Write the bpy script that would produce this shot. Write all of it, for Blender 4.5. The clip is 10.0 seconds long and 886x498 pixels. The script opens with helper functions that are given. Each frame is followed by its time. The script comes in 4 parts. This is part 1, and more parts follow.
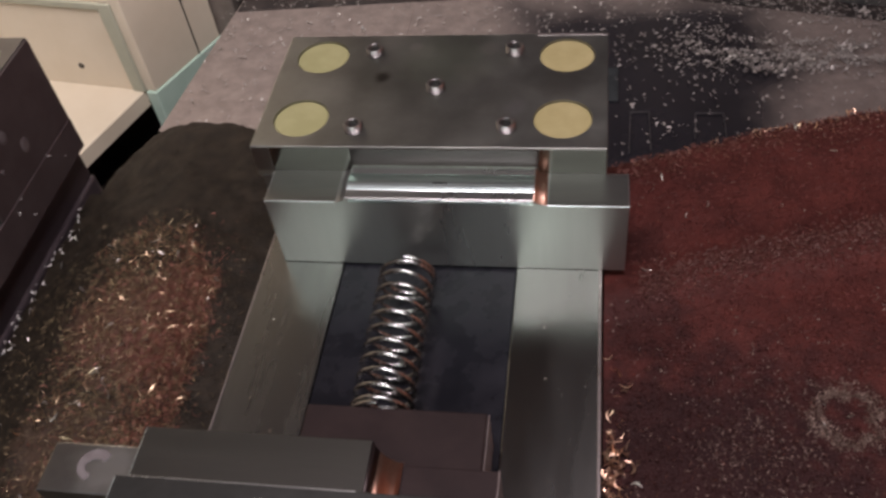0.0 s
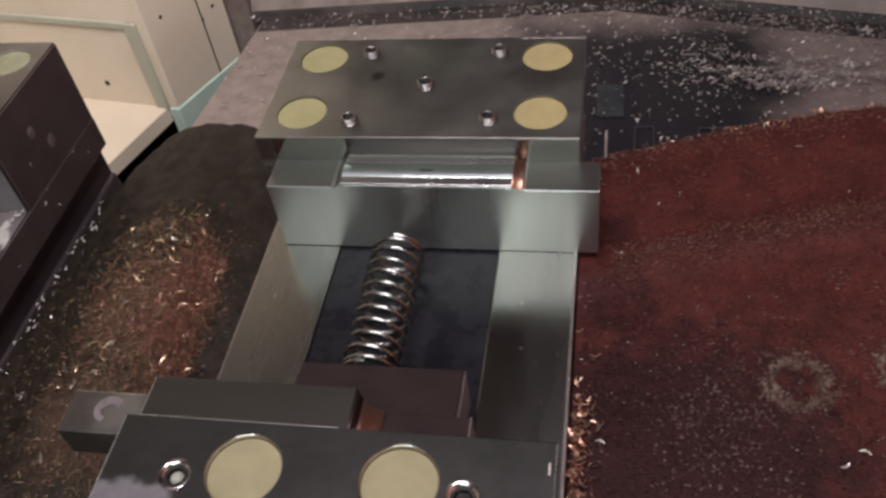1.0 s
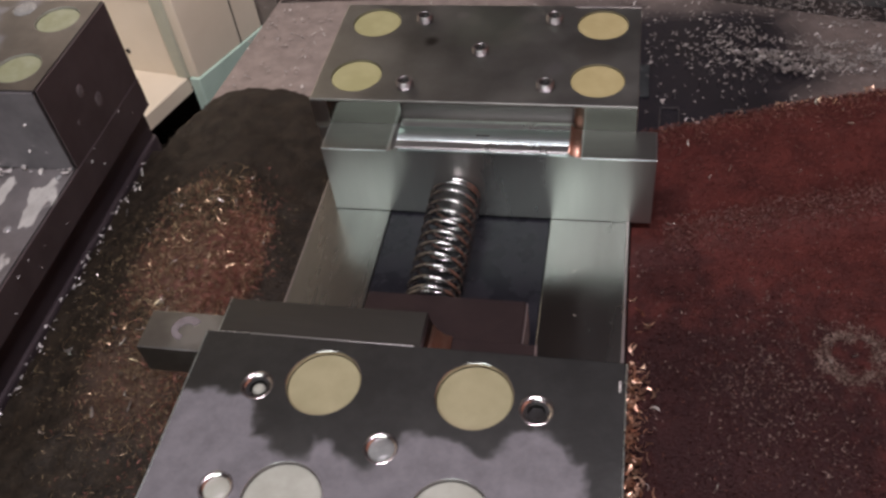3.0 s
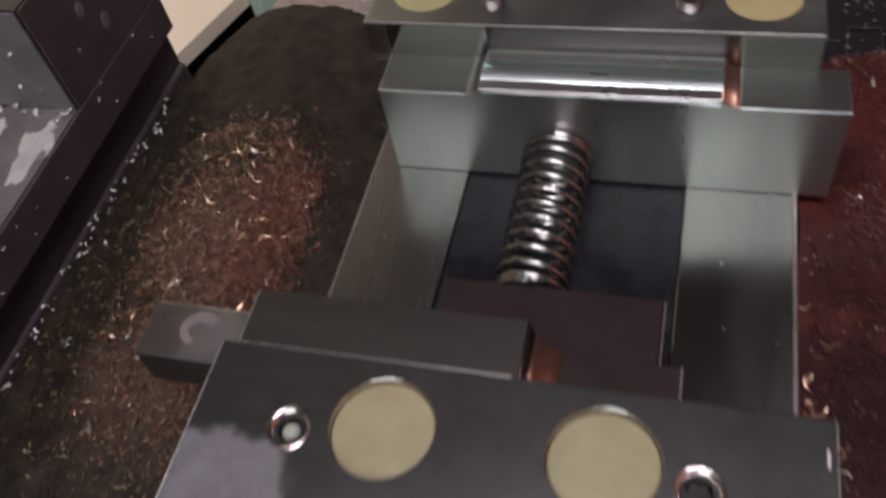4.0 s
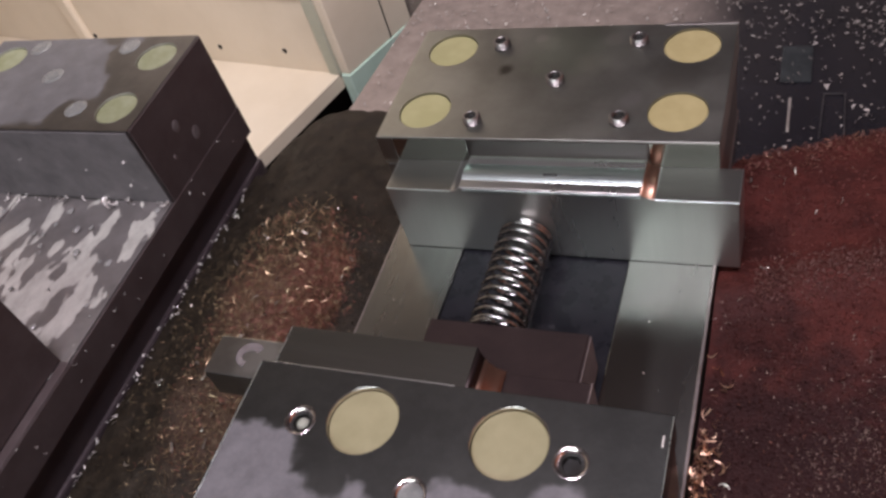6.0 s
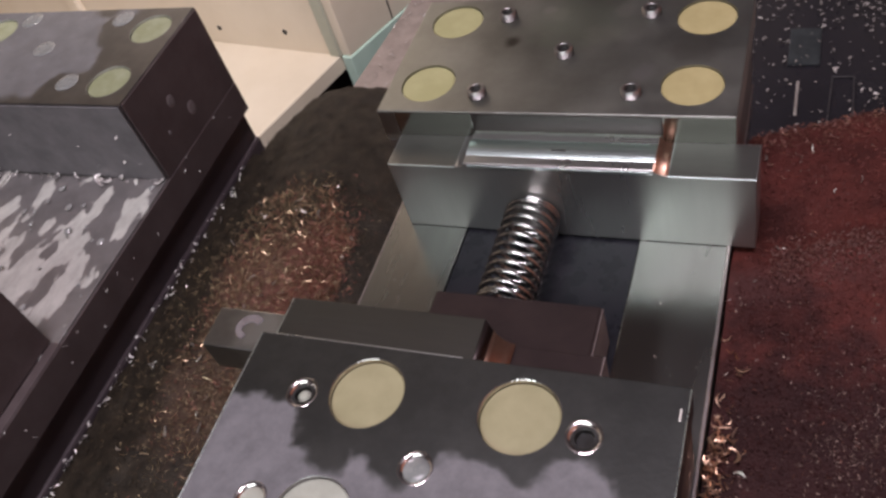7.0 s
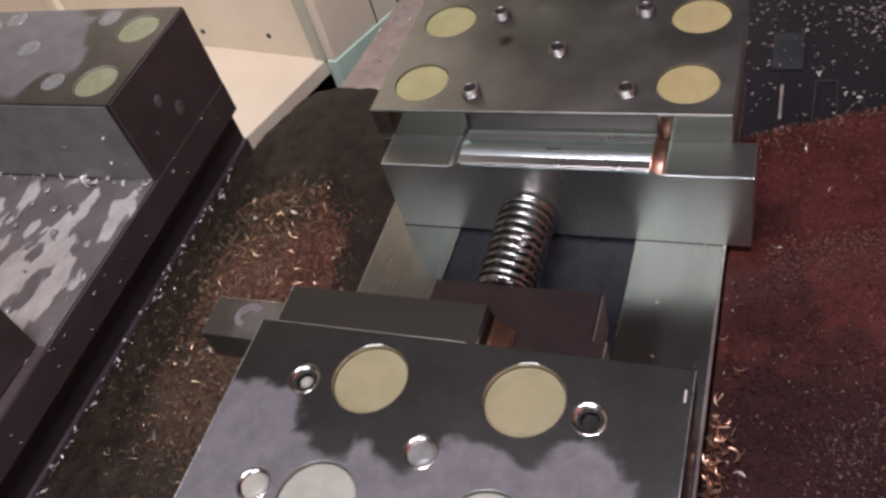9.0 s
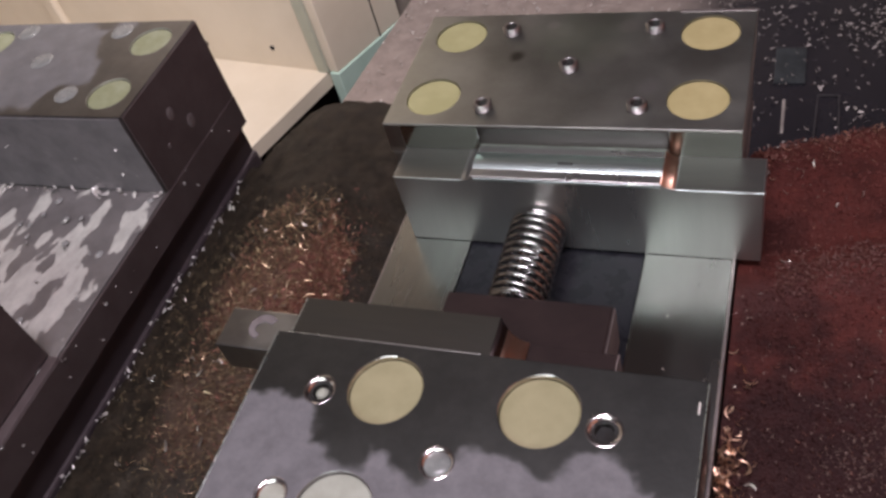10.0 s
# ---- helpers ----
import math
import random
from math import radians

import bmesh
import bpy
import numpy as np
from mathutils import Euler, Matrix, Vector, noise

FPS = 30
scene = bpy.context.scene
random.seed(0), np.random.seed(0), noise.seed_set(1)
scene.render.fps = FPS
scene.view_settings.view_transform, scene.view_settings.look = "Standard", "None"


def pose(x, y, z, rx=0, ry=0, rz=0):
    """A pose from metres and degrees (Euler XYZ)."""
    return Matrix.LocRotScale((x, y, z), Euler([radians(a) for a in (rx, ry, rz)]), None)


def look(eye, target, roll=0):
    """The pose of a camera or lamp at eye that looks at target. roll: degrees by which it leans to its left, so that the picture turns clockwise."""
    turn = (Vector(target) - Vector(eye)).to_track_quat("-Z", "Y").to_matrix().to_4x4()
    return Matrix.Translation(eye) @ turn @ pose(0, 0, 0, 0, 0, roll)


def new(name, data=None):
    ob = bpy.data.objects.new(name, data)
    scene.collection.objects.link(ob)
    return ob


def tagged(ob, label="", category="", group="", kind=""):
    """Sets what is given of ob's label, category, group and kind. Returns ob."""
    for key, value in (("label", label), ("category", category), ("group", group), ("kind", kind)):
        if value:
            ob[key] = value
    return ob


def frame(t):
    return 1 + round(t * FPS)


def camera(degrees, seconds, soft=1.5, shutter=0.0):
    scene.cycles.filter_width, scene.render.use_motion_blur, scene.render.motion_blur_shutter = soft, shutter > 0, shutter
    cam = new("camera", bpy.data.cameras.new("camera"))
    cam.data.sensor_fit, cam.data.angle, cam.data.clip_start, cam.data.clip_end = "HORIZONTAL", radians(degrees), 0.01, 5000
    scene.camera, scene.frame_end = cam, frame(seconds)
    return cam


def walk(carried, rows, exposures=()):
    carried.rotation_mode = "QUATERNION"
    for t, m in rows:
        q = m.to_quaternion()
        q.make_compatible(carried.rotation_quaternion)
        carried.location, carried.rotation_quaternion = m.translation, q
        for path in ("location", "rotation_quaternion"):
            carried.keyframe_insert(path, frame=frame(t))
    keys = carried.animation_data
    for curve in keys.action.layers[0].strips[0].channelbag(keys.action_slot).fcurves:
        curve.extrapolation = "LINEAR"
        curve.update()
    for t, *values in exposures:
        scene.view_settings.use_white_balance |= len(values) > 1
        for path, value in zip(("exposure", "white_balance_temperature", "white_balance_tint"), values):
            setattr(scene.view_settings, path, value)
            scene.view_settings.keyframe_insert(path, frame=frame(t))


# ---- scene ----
cam = camera(53.6, 10.0, soft=2.8, shutter=0.4)
PATH = [
    (0, (0.141, -0.266, 0.288), (-0.173, 1.04, -1.194), -8.6),
    (0.5, (0.134, -0.288, 0.291), (-0.203, 1.038, -1.168), -7.7),
    (1, (0.162, -0.299, 0.297), (-0.201, 1.042, -1.142), -9.4),
    (1.5, (0.17, -0.309, 0.308), (-0.169, 1.056, -1.114), -8.9),
    (2, (0.162, -0.31, 0.303), (-0.168, 1.038, -1.137), -8.1),
    (2.5, (0.154, -0.303, 0.301), (-0.228, 1.029, -1.142), -10.3),
    (2.7, (0.148, -0.309, 0.298), (-0.207, 1.012, -1.161), -8.5),
    (3.8, (0.117, -0.262, 0.258), (-0.334, 0.997, -1.229), -11.0),
    (4, (0.11, -0.228, 0.236), (-0.39, 0.904, -1.335), -13.6),
    (4.2, (0.114, -0.21, 0.245), (-0.464, 0.899, -1.316), -16.0),
    (4.5, (0.143, -0.202, 0.257), (-0.545, 0.879, -1.279), -20.9),
    (4.8, (0.168, -0.224, 0.271), (-0.614, 0.851, -1.223), -23.5),
    (5, (0.17, -0.242, 0.283), (-0.681, 0.766, -1.22), -26.3),
    (5.2, (0.174, -0.252, 0.293), (-0.668, 0.828, -1.164), -24.7),
    (5.5, (0.182, -0.259, 0.299), (-0.615, 0.909, -1.115), -22.2),
    (6, (0.181, -0.263, 0.294), (-0.569, 0.91, -1.142), -20.6),
    (7.3, (0.174, -0.255, 0.281), (-0.571, 0.893, -1.178), -20.5),
    (7.5, (0.174, -0.253, 0.281), (-0.561, 0.899, -1.179), -20.4),
    (8, (0.179, -0.249, 0.282), (-0.522, 0.919, -1.182), -20.3),
    (8.5, (0.169, -0.258, 0.281), (-0.552, 0.913, -1.171), -20.2),
    (9, (0.169, -0.259, 0.279), (-0.543, 0.912, -1.177), -19.5),
    (9.5, (0.172, -0.262, 0.276), (-0.529, 0.912, -1.184), -19.0),
    (10, (0.165, -0.262, 0.283), (-0.546, 0.93, -1.157), -18.9),
]
walk(cam, [(t, look(eye, target, roll)) for t, eye, target, roll in PATH],
     exposures=[(0.0, -0.08, 6600, 12), (1.5, 0.02, 6550, 12), (2.7, 0.0, 6450, 12), (3.8, -0.28, 6450, 13), (4.2, -0.26, 6450, 13), (4.7, -0.12, 6400, 13),
                (5.0, 0.06, 6350, 14), (6.0, 0.10, 6350, 14), (10.0, 0.10, 6330, 14)])

# ---- world and light ----
world = bpy.data.worlds.new("world")
world.use_nodes = True
scene.world = world
world.node_tree.nodes["Background"].inputs[0].default_value = (0.35, 0.36, 0.38, 1)
world.node_tree.nodes["Background"].inputs[1].default_value = 0.05


def area_lamp(name, eye, target, sx, sy, watts, colour):
    data = bpy.data.lights.new(name, "AREA")
    data.shape, data.size, data.size_y, data.energy, data.color = "RECTANGLE", sx, sy, watts, colour
    ob = new(name, data)
    ob.matrix_world = look(eye, target)
    return ob


# Overhead light is unseen; placed where the steel highlights come out right.
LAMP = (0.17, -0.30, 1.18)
area_lamp("overhead_light", LAMP, (0.17, -0.30, 0.0), 0.60, 0.22, 14.5, (1.0, 0.89, 0.97))
# Unseen front light stands in for the brightness mirrored in jaws and rails.
FRONT_LIGHT = (-0.05, -0.955, 0.72)
area_lamp("front_light", FRONT_LIGHT, (-0.05, 0.0, 0.45), 0.70, 0.40, 5.2, (0.88, 1.0, 0.97))
# Fill light with no known source, added to brighten the cream panels.
WALL_FILL = (-0.31, 0.38, 0.62)
area_lamp("wall_fill_light", WALL_FILL, (-0.85, 1.0, 0.05), 0.50, 0.10, 12.0, (1.0, 0.91, 0.86))


# ---- materials ----
def mat(name, colour, rough=0.5, metal=0.0, colour2=None, scale=30.0, detail=6.0, mix=(0.4, 0.65), bump=0.0, bump_scale=200.0,
        rough2=None, stretch=(1, 1, 1), coat=0.0, spec=0.5):
    m = bpy.data.materials.new(name)
    m.use_nodes = True
    nt = m.node_tree
    b = nt.nodes["Principled BSDF"]
    b.inputs["Base Color"].default_value = (*colour, 1)
    b.inputs["Roughness"].default_value = rough
    b.inputs["Metallic"].default_value = metal
    b.inputs["Coat Weight"].default_value = coat
    b.inputs["Coat Roughness"].default_value = 0.08
    b.inputs["Specular IOR Level"].default_value = spec
    tc = nt.nodes.new("ShaderNodeTexCoord")
    mp = nt.nodes.new("ShaderNodeMapping")
    mp.inputs["Scale"].default_value = stretch
    nt.links.new(tc.outputs["Object"], mp.inputs[0])
    if colour2 or rough2 is not None:
        n = nt.nodes.new("ShaderNodeTexNoise")
        n.inputs["Scale"].default_value, n.inputs["Detail"].default_value, n.inputs["Roughness"].default_value = scale, detail, 0.65
        nt.links.new(mp.outputs[0], n.inputs["Vector"])
        r = nt.nodes.new("ShaderNodeMapRange")
        r.inputs["From Min"].default_value, r.inputs["From Max"].default_value = mix
        nt.links.new(n.outputs["Fac"], r.inputs["Value"])
        if colour2:
            x = nt.nodes.new("ShaderNodeMix")
            x.data_type = "RGBA"
            x.inputs["A"].default_value, x.inputs["B"].default_value = (*colour, 1), (*colour2, 1)
            nt.links.new(r.outputs[0], x.inputs["Factor"])
            nt.links.new(x.outputs["Result"], b.inputs["Base Color"])
        if rough2 is not None:
            q = nt.nodes.new("ShaderNodeMapRange")
            q.inputs["To Min"].default_value, q.inputs["To Max"].default_value = rough, rough2
            nt.links.new(r.outputs[0], q.inputs["Value"])
            nt.links.new(q.outputs[0], b.inputs["Roughness"])
    if bump:
        n2 = nt.nodes.new("ShaderNodeTexNoise")
        n2.inputs["Scale"].default_value, n2.inputs["Detail"].default_value = bump_scale, 8
        nt.links.new(mp.outputs[0], n2.inputs["Vector"])
        u = nt.nodes.new("ShaderNodeBump")
        u.inputs["Strength"].default_value, u.inputs["Distance"].default_value = bump, 0.002
        nt.links.new(n2.outputs["Fac"], u.inputs["Height"])
        nt.links.new(u.outputs[0], b.inputs["Normal"])
    return m


M_RAIL = mat("ground_steel", (0.35, 0.352, 0.332), 0.19, 1.0, (0.26, 0.26, 0.245), 20, rough2=0.31, bump=0.03, bump_scale=600, stretch=(1, 0.15, 1))
M_FACE = mat("milled_steel", (0.50, 0.50, 0.48), 0.25, 0.93, (0.42, 0.42, 0.40), 22, rough2=0.36, bump=0.02, bump_scale=500, stretch=(1, 1, 0.1))
M_TOP = mat("dark_ground_steel", (0.20, 0.19, 0.18), 0.34, 1.0, (0.28, 0.27, 0.25), 35, rough2=0.5, bump=0.03, bump_scale=700)
M_LEDGETOP = mat("ground_ledge_steel", (0.24, 0.24, 0.22), 0.40, 1.0, (0.19, 0.19, 0.172), 30, rough2=0.5, stretch=(0.2, 1, 1))
M_MIRROR = mat("lapped_steel", (0.215, 0.217, 0.20), 0.13, 1.0, (0.17, 0.172, 0.158), 30, rough2=0.22, stretch=(0.2, 1, 1))
# Milled steel; its green tint paints in the greenish light it mirrors.
M_BRIGHT = mat("green_tinted_milled_steel", (0.80, 0.95, 0.91), 0.26, 1.0, (0.68, 0.79, 0.76), 60, rough2=0.36, bump=0.12, bump_scale=300, stretch=(0.03, 1, 1))
M_BODY = mat("oiled_cast_iron", (0.085, 0.065, 0.072), 0.42, 0.2, (0.11, 0.085, 0.09), 40, bump=0.1, bump_scale=300)
M_SLOT = mat("near_black_steel", (0.009, 0.0095, 0.012), 0.22, 0.0, (0.016, 0.016, 0.020), 50, rough2=0.36, spec=0.28)
M_SLIDER = mat("brown_steel", (0.030, 0.0195, 0.019), 0.42, 0.5, (0.042, 0.0275, 0.026), 60, bump=0.03, bump_scale=600)
M_SLIDE_END = mat("pale_brown_steel", (0.32, 0.27, 0.255), 0.42, 0.6, (0.22, 0.18, 0.17), 80)
M_PLUG = mat("yellow_plastic", (0.34, 0.285, 0.135), 0.45, 0.0, (0.39, 0.33, 0.165), 90, bump=0.02)
M_PLUG_GREEN = mat("greenish_yellow_plastic", (0.30, 0.285, 0.135), 0.45, 0.0, (0.35, 0.33, 0.165), 90, bump=0.02)
M_CHROME = mat("screw_steel", (0.46, 0.44, 0.43), 0.32, 1.0, (0.32, 0.30, 0.29), 300, rough2=0.46)
M_CONE = mat("turned_bright_cone", (0.80, 0.76, 0.74), 0.16, 1.0, (0.60, 0.55, 0.53), 300, rough2=0.24)
M_HOLE = mat("screw_socket", (0.03, 0.028, 0.026), 0.4, 0.6, (0.05, 0.05, 0.05), 200)
M_SPRING = mat("spring_wire", (0.46, 0.45, 0.44), 0.18, 1.0, (0.37, 0.36, 0.345), 250, rough2=0.30)
M_CREAM = mat("cream_paint", (0.75, 0.67, 0.55), 0.5, 0.0, (0.69, 0.61, 0.49), 6, bump=0.02, bump_scale=150)
M_PANEL_SHADE = mat("grey_green_shade", (0.46, 0.47, 0.38), 0.6, 0, (0.41, 0.42, 0.34), 20)
M_CYAN = mat("pale_green_paint", (0.52, 0.68, 0.60), 0.4, 0.0, (0.46, 0.62, 0.54), 20)
M_SHEET = mat("grey_cover_sheet", (0.20, 0.17, 0.155), 0.38, 0.4, (0.30, 0.26, 0.24), 14, bump=0.05, bump_scale=80, rough2=0.6)
M_TRAY = mat("dark_wet_tray", (0.020, 0.019, 0.024), 0.22, 0.2, (0.045, 0.038, 0.04), 12, rough2=0.42, bump=0.03, bump_scale=60)
M_ENCL = mat("enclosure_paint", (0.13, 0.105, 0.115), 0.6, 0.0, (0.155, 0.125, 0.135), 5)
M_ORANGE = mat("orange_paint", (0.42, 0.16, 0.09), 0.5, 0.0, (0.37, 0.14, 0.08), 5)
M_RED = mat("red_brown_swarf", (0.038, 0.0112, 0.0098), 0.6, 0.1, (0.104, 0.0265, 0.0210), 55, spec=0.15, bump=0.3, bump_scale=900, mix=(0.30, 0.75))
M_BROWN = mat("golden_brown_swarf", (0.015, 0.0115, 0.0080), 0.60, 0.1, (0.034, 0.025, 0.0165), 130, spec=0.2, bump=0.45, bump_scale=900, mix=(0.38, 0.7))
M_CHIP = mat("bright_swarf", (0.60, 0.56, 0.51), 0.36, 0.9, (0.36, 0.31, 0.26), 80)
# White base colour stands in for the glints on loose chips.
M_GLINT = mat("white_glinting_swarf", (0.85, 0.82, 0.78), 0.3, 0.35, (0.7, 0.66, 0.62), 80)
M_DUSTCHIP = mat("dull_pale_swarf", (0.22, 0.155, 0.125), 0.55, 0.5, (0.09, 0.05, 0.04), 120)
M_GOLD = mat("golden_swarf", (0.26, 0.195, 0.11), 0.50, 0.7, (0.10, 0.064, 0.034), 200)
M_RUST = mat("red_swarf", (0.15, 0.055, 0.034), 0.52, 0.6, (0.06, 0.021, 0.014), 200)
M_RUSTM = mat("coppery_swarf", (0.27, 0.105, 0.07), 0.5, 0.5, (0.13, 0.046, 0.033), 200)
M_GREENPLUG = mat("green_yellow_plastic", (0.20, 0.215, 0.115), 0.4, 0.0, (0.27, 0.285, 0.185), 90)
M_PALE = mat("filmed_plastic", (0.29, 0.295, 0.245), 0.4, 0.0, (0.37, 0.375, 0.32), 60)
M_POOL = mat("thin_coolant_film", (0.15, 0.155, 0.15), 0.3, 0.0, (0.23, 0.235, 0.225), 220, rough2=0.2)
M_GUTTER = mat("dark_gutter_steel", (0.020, 0.018, 0.020), 0.3, 0.2, (0.075, 0.062, 0.058), 9, rough2=0.5)
M_SIDE = mat("brown_oiled_steel", (0.085, 0.064, 0.064), 0.40, 0.3, (0.11, 0.086, 0.086), 45, bump=0.05, bump_scale=300)
# Orange reflection on the curved ends is put into this steel's colour.
M_WARM_END = mat("orange_tinted_steel", (0.68, 0.42, 0.31), 0.36, 1.0, (0.52, 0.30, 0.22), 80, rough2=0.46)
M_REDCHIP = mat("dark_red_swarf", (0.058, 0.0158, 0.0132), 0.6, 0.2, (0.100, 0.0270, 0.0218), 60, spec=0.15)
M_PALECHIP = mat("pale_tray_swarf", (0.50, 0.47, 0.45), 0.4, 0.3, (0.26, 0.235, 0.225), 60)
M_SPOT = mat("dried_spot", (0.16, 0.14, 0.14), 0.5, 0.0, (0.12, 0.10, 0.10), 200)
M_COPPERCHIP = mat("bright_coppery_swarf", (0.62, 0.42, 0.30), 0.34, 0.9, (0.40, 0.22, 0.14), 150)
M_DARKFACE = mat("dark_reflection_steel", (0.042, 0.036, 0.033), 0.36, 0.8, (0.064, 0.055, 0.050), 40, stretch=(0.2, 1, 1))


def filmed(name, base, film, centre, size, wobble, scale, rough=0.4, film_rough=0.38, metal=1.0, stretch=(1, 1, 1), soft=0.0012, lobes=()):
    """Steel under a dried film: the film covers a soft-edged rectangle in the part's plan, with a lobed rim."""
    m = mat(name, base, rough, metal, tuple(c * 1.35 for c in base), 40, bump=0.03, bump_scale=600)
    nt = m.node_tree
    b = nt.nodes["Principled BSDF"]
    tc = nt.nodes.new("ShaderNodeTexCoord")
    sub = nt.nodes.new("ShaderNodeVectorMath")
    sub.operation = "SUBTRACT"
    sub.inputs[1].default_value = (*centre, 0)
    nt.links.new(tc.outputs["Object"], sub.inputs[0])
    ab = nt.nodes.new("ShaderNodeVectorMath")
    ab.operation = "ABSOLUTE"
    nt.links.new(sub.outputs[0], ab.inputs[0])
    sb = nt.nodes.new("ShaderNodeVectorMath")
    sb.operation = "SUBTRACT"
    sb.inputs[1].default_value = (*size, 0)
    nt.links.new(ab.outputs[0], sb.inputs[0])
    sep = nt.nodes.new("ShaderNodeSeparateXYZ")
    nt.links.new(sb.outputs[0], sep.inputs[0])
    far = nt.nodes.new("ShaderNodeMath")
    far.operation = "MAXIMUM"
    nt.links.new(sep.outputs["X"], far.inputs[0])
    nt.links.new(sep.outputs["Y"], far.inputs[1])
    edge = far
    for lx, ly, lr, wet in lobes:
        flat = nt.nodes.new("ShaderNodeVectorMath")
        flat.operation = "MULTIPLY"
        flat.inputs[1].default_value = (1, 1, 0)
        nt.links.new(tc.outputs["Object"], flat.inputs[0])
        d = nt.nodes.new("ShaderNodeVectorMath")
        d.operation = "DISTANCE"
        d.inputs[1].default_value = (lx, ly, 0)
        nt.links.new(flat.outputs[0], d.inputs[0])
        e = nt.nodes.new("ShaderNodeMath")
        e.operation = "MULTIPLY_ADD"
        e.inputs[1].default_value, e.inputs[2].default_value = (1, -lr) if wet else (-1, lr)
        nt.links.new(d.outputs["Value"], e.inputs[0])
        pick = nt.nodes.new("ShaderNodeMath")
        pick.operation = "MINIMUM" if wet else "MAXIMUM"
        nt.links.new(edge.outputs[0], pick.inputs[0])
        nt.links.new(e.outputs[0], pick.inputs[1])
        edge = pick
    mp = nt.nodes.new("ShaderNodeMapping")
    mp.inputs["Scale"].default_value = stretch
    nt.links.new(tc.outputs["Object"], mp.inputs[0])
    n = nt.nodes.new("ShaderNodeTexNoise")
    n.inputs["Scale"].default_value, n.inputs["Detail"].default_value = scale, 3
    nt.links.new(mp.outputs[0], n.inputs["Vector"])
    mul = nt.nodes.new("ShaderNodeMath")
    mul.operation = "MULTIPLY_ADD"
    mul.inputs[1].default_value, mul.inputs[2].default_value = wobble, -wobble / 2
    nt.links.new(n.outputs["Fac"], mul.inputs[0])
    add = nt.nodes.new("ShaderNodeMath")
    nt.links.new(edge.outputs[0], add.inputs[0])
    nt.links.new(mul.outputs[0], add.inputs[1])
    r = nt.nodes.new("ShaderNodeMapRange")
    r.interpolation_type = "SMOOTHSTEP"
    r.inputs["From Min"].default_value, r.inputs["From Max"].default_value = soft, -soft
    nt.links.new(add.outputs[0], r.inputs["Value"])
    x = nt.nodes.new("ShaderNodeMix")
    x.data_type = "RGBA"
    old = b.inputs["Base Color"].links[0].from_socket
    nt.links.new(old, x.inputs["A"])
    n3 = nt.nodes.new("ShaderNodeTexNoise")
    n3.inputs["Scale"].default_value, n3.inputs["Detail"].default_value, n3.inputs["Roughness"].default_value = scale * 1.7, 7, 0.7
    nt.links.new(mp.outputs[0], n3.inputs["Vector"])
    tone = nt.nodes.new("ShaderNodeValToRGB")
    tone.color_ramp.elements[0].position, tone.color_ramp.elements[1].position = 0.32, 0.68
    tone.color_ramp.elements[0].color = (*(c * 0.78 for c in film), 1)
    tone.color_ramp.elements[1].color = (*(c * 1.22 for c in film), 1)
    nt.links.new(n3.outputs["Fac"], tone.inputs[0])
    nt.links.new(tone.outputs[0], x.inputs["B"])
    nt.links.new(r.outputs[0], x.inputs["Factor"])
    nt.links.new(x.outputs["Result"], b.inputs["Base Color"])
    q = nt.nodes.new("ShaderNodeMapRange")
    q.inputs["To Min"].default_value, q.inputs["To Max"].default_value = metal, 0.0
    nt.links.new(r.outputs[0], q.inputs["Value"])
    nt.links.new(q.outputs[0], b.inputs["Metallic"])
    w = nt.nodes.new("ShaderNodeMapRange")
    w.inputs["To Min"].default_value, w.inputs["To Max"].default_value = rough, film_rough
    nt.links.new(r.outputs[0], w.inputs["Value"])
    nt.links.new(w.outputs[0], b.inputs["Roughness"])
    return m


M_TOP_NEAR = filmed("jaw_with_dried_coolant", (0.078, 0.080, 0.076), (0.138, 0.132, 0.139), (0.066, -0.0885), (0.070, 0.048), 0.016, 75, soft=0.0018,
                    lobes=[(0.007, -0.046, 0.020, 1), (0.020, -0.037, 0.010, 1), (0.088, -0.046, 0.012, 1), (0.120, -0.042, 0.012, 1), (0.042, -0.036, 0.0105, 0), (0.066, -0.0395, 0.0085, 0), (0.104, -0.030, 0.009, 0), (0.148, -0.030, 0.013, 0)])
M_TOP_LEFT = filmed("jaw_with_wet_coolant", (0.135, 0.129, 0.126), (0.122, 0.120, 0.125), (0.048, 0.052), (0.062, 0.046), 0.026, 45, film_rough=0.3, soft=0.003, lobes=[(0.120, -0.002, 0.034, 0), (0.112, 0.062, 0.016, 0), (0.092, 0.085, 0.010, 0)])
M_WET = filmed("rail_with_coolant_pools", (0.21, 0.195, 0.19), (0.42, 0.41, 0.375), (0.070, -0.14), (0.060, 0.10), 0.44, 46, rough=0.40, film_rough=0.2, metal=0.55, stretch=(1.45, 0.70, 1), soft=0.007)
# Wet patch; the tray's dark and pale reflections are painted in with it.
M_TRAYSHEET = filmed("wet_dark_patch_sheet", (0.26, 0.22, 0.205), (0.018, 0.017, 0.022), (0.215, 0.60), (0.180, 0.275), 0.14, 8, rough=0.45, film_rough=0.25, metal=0.3, soft=0.06)


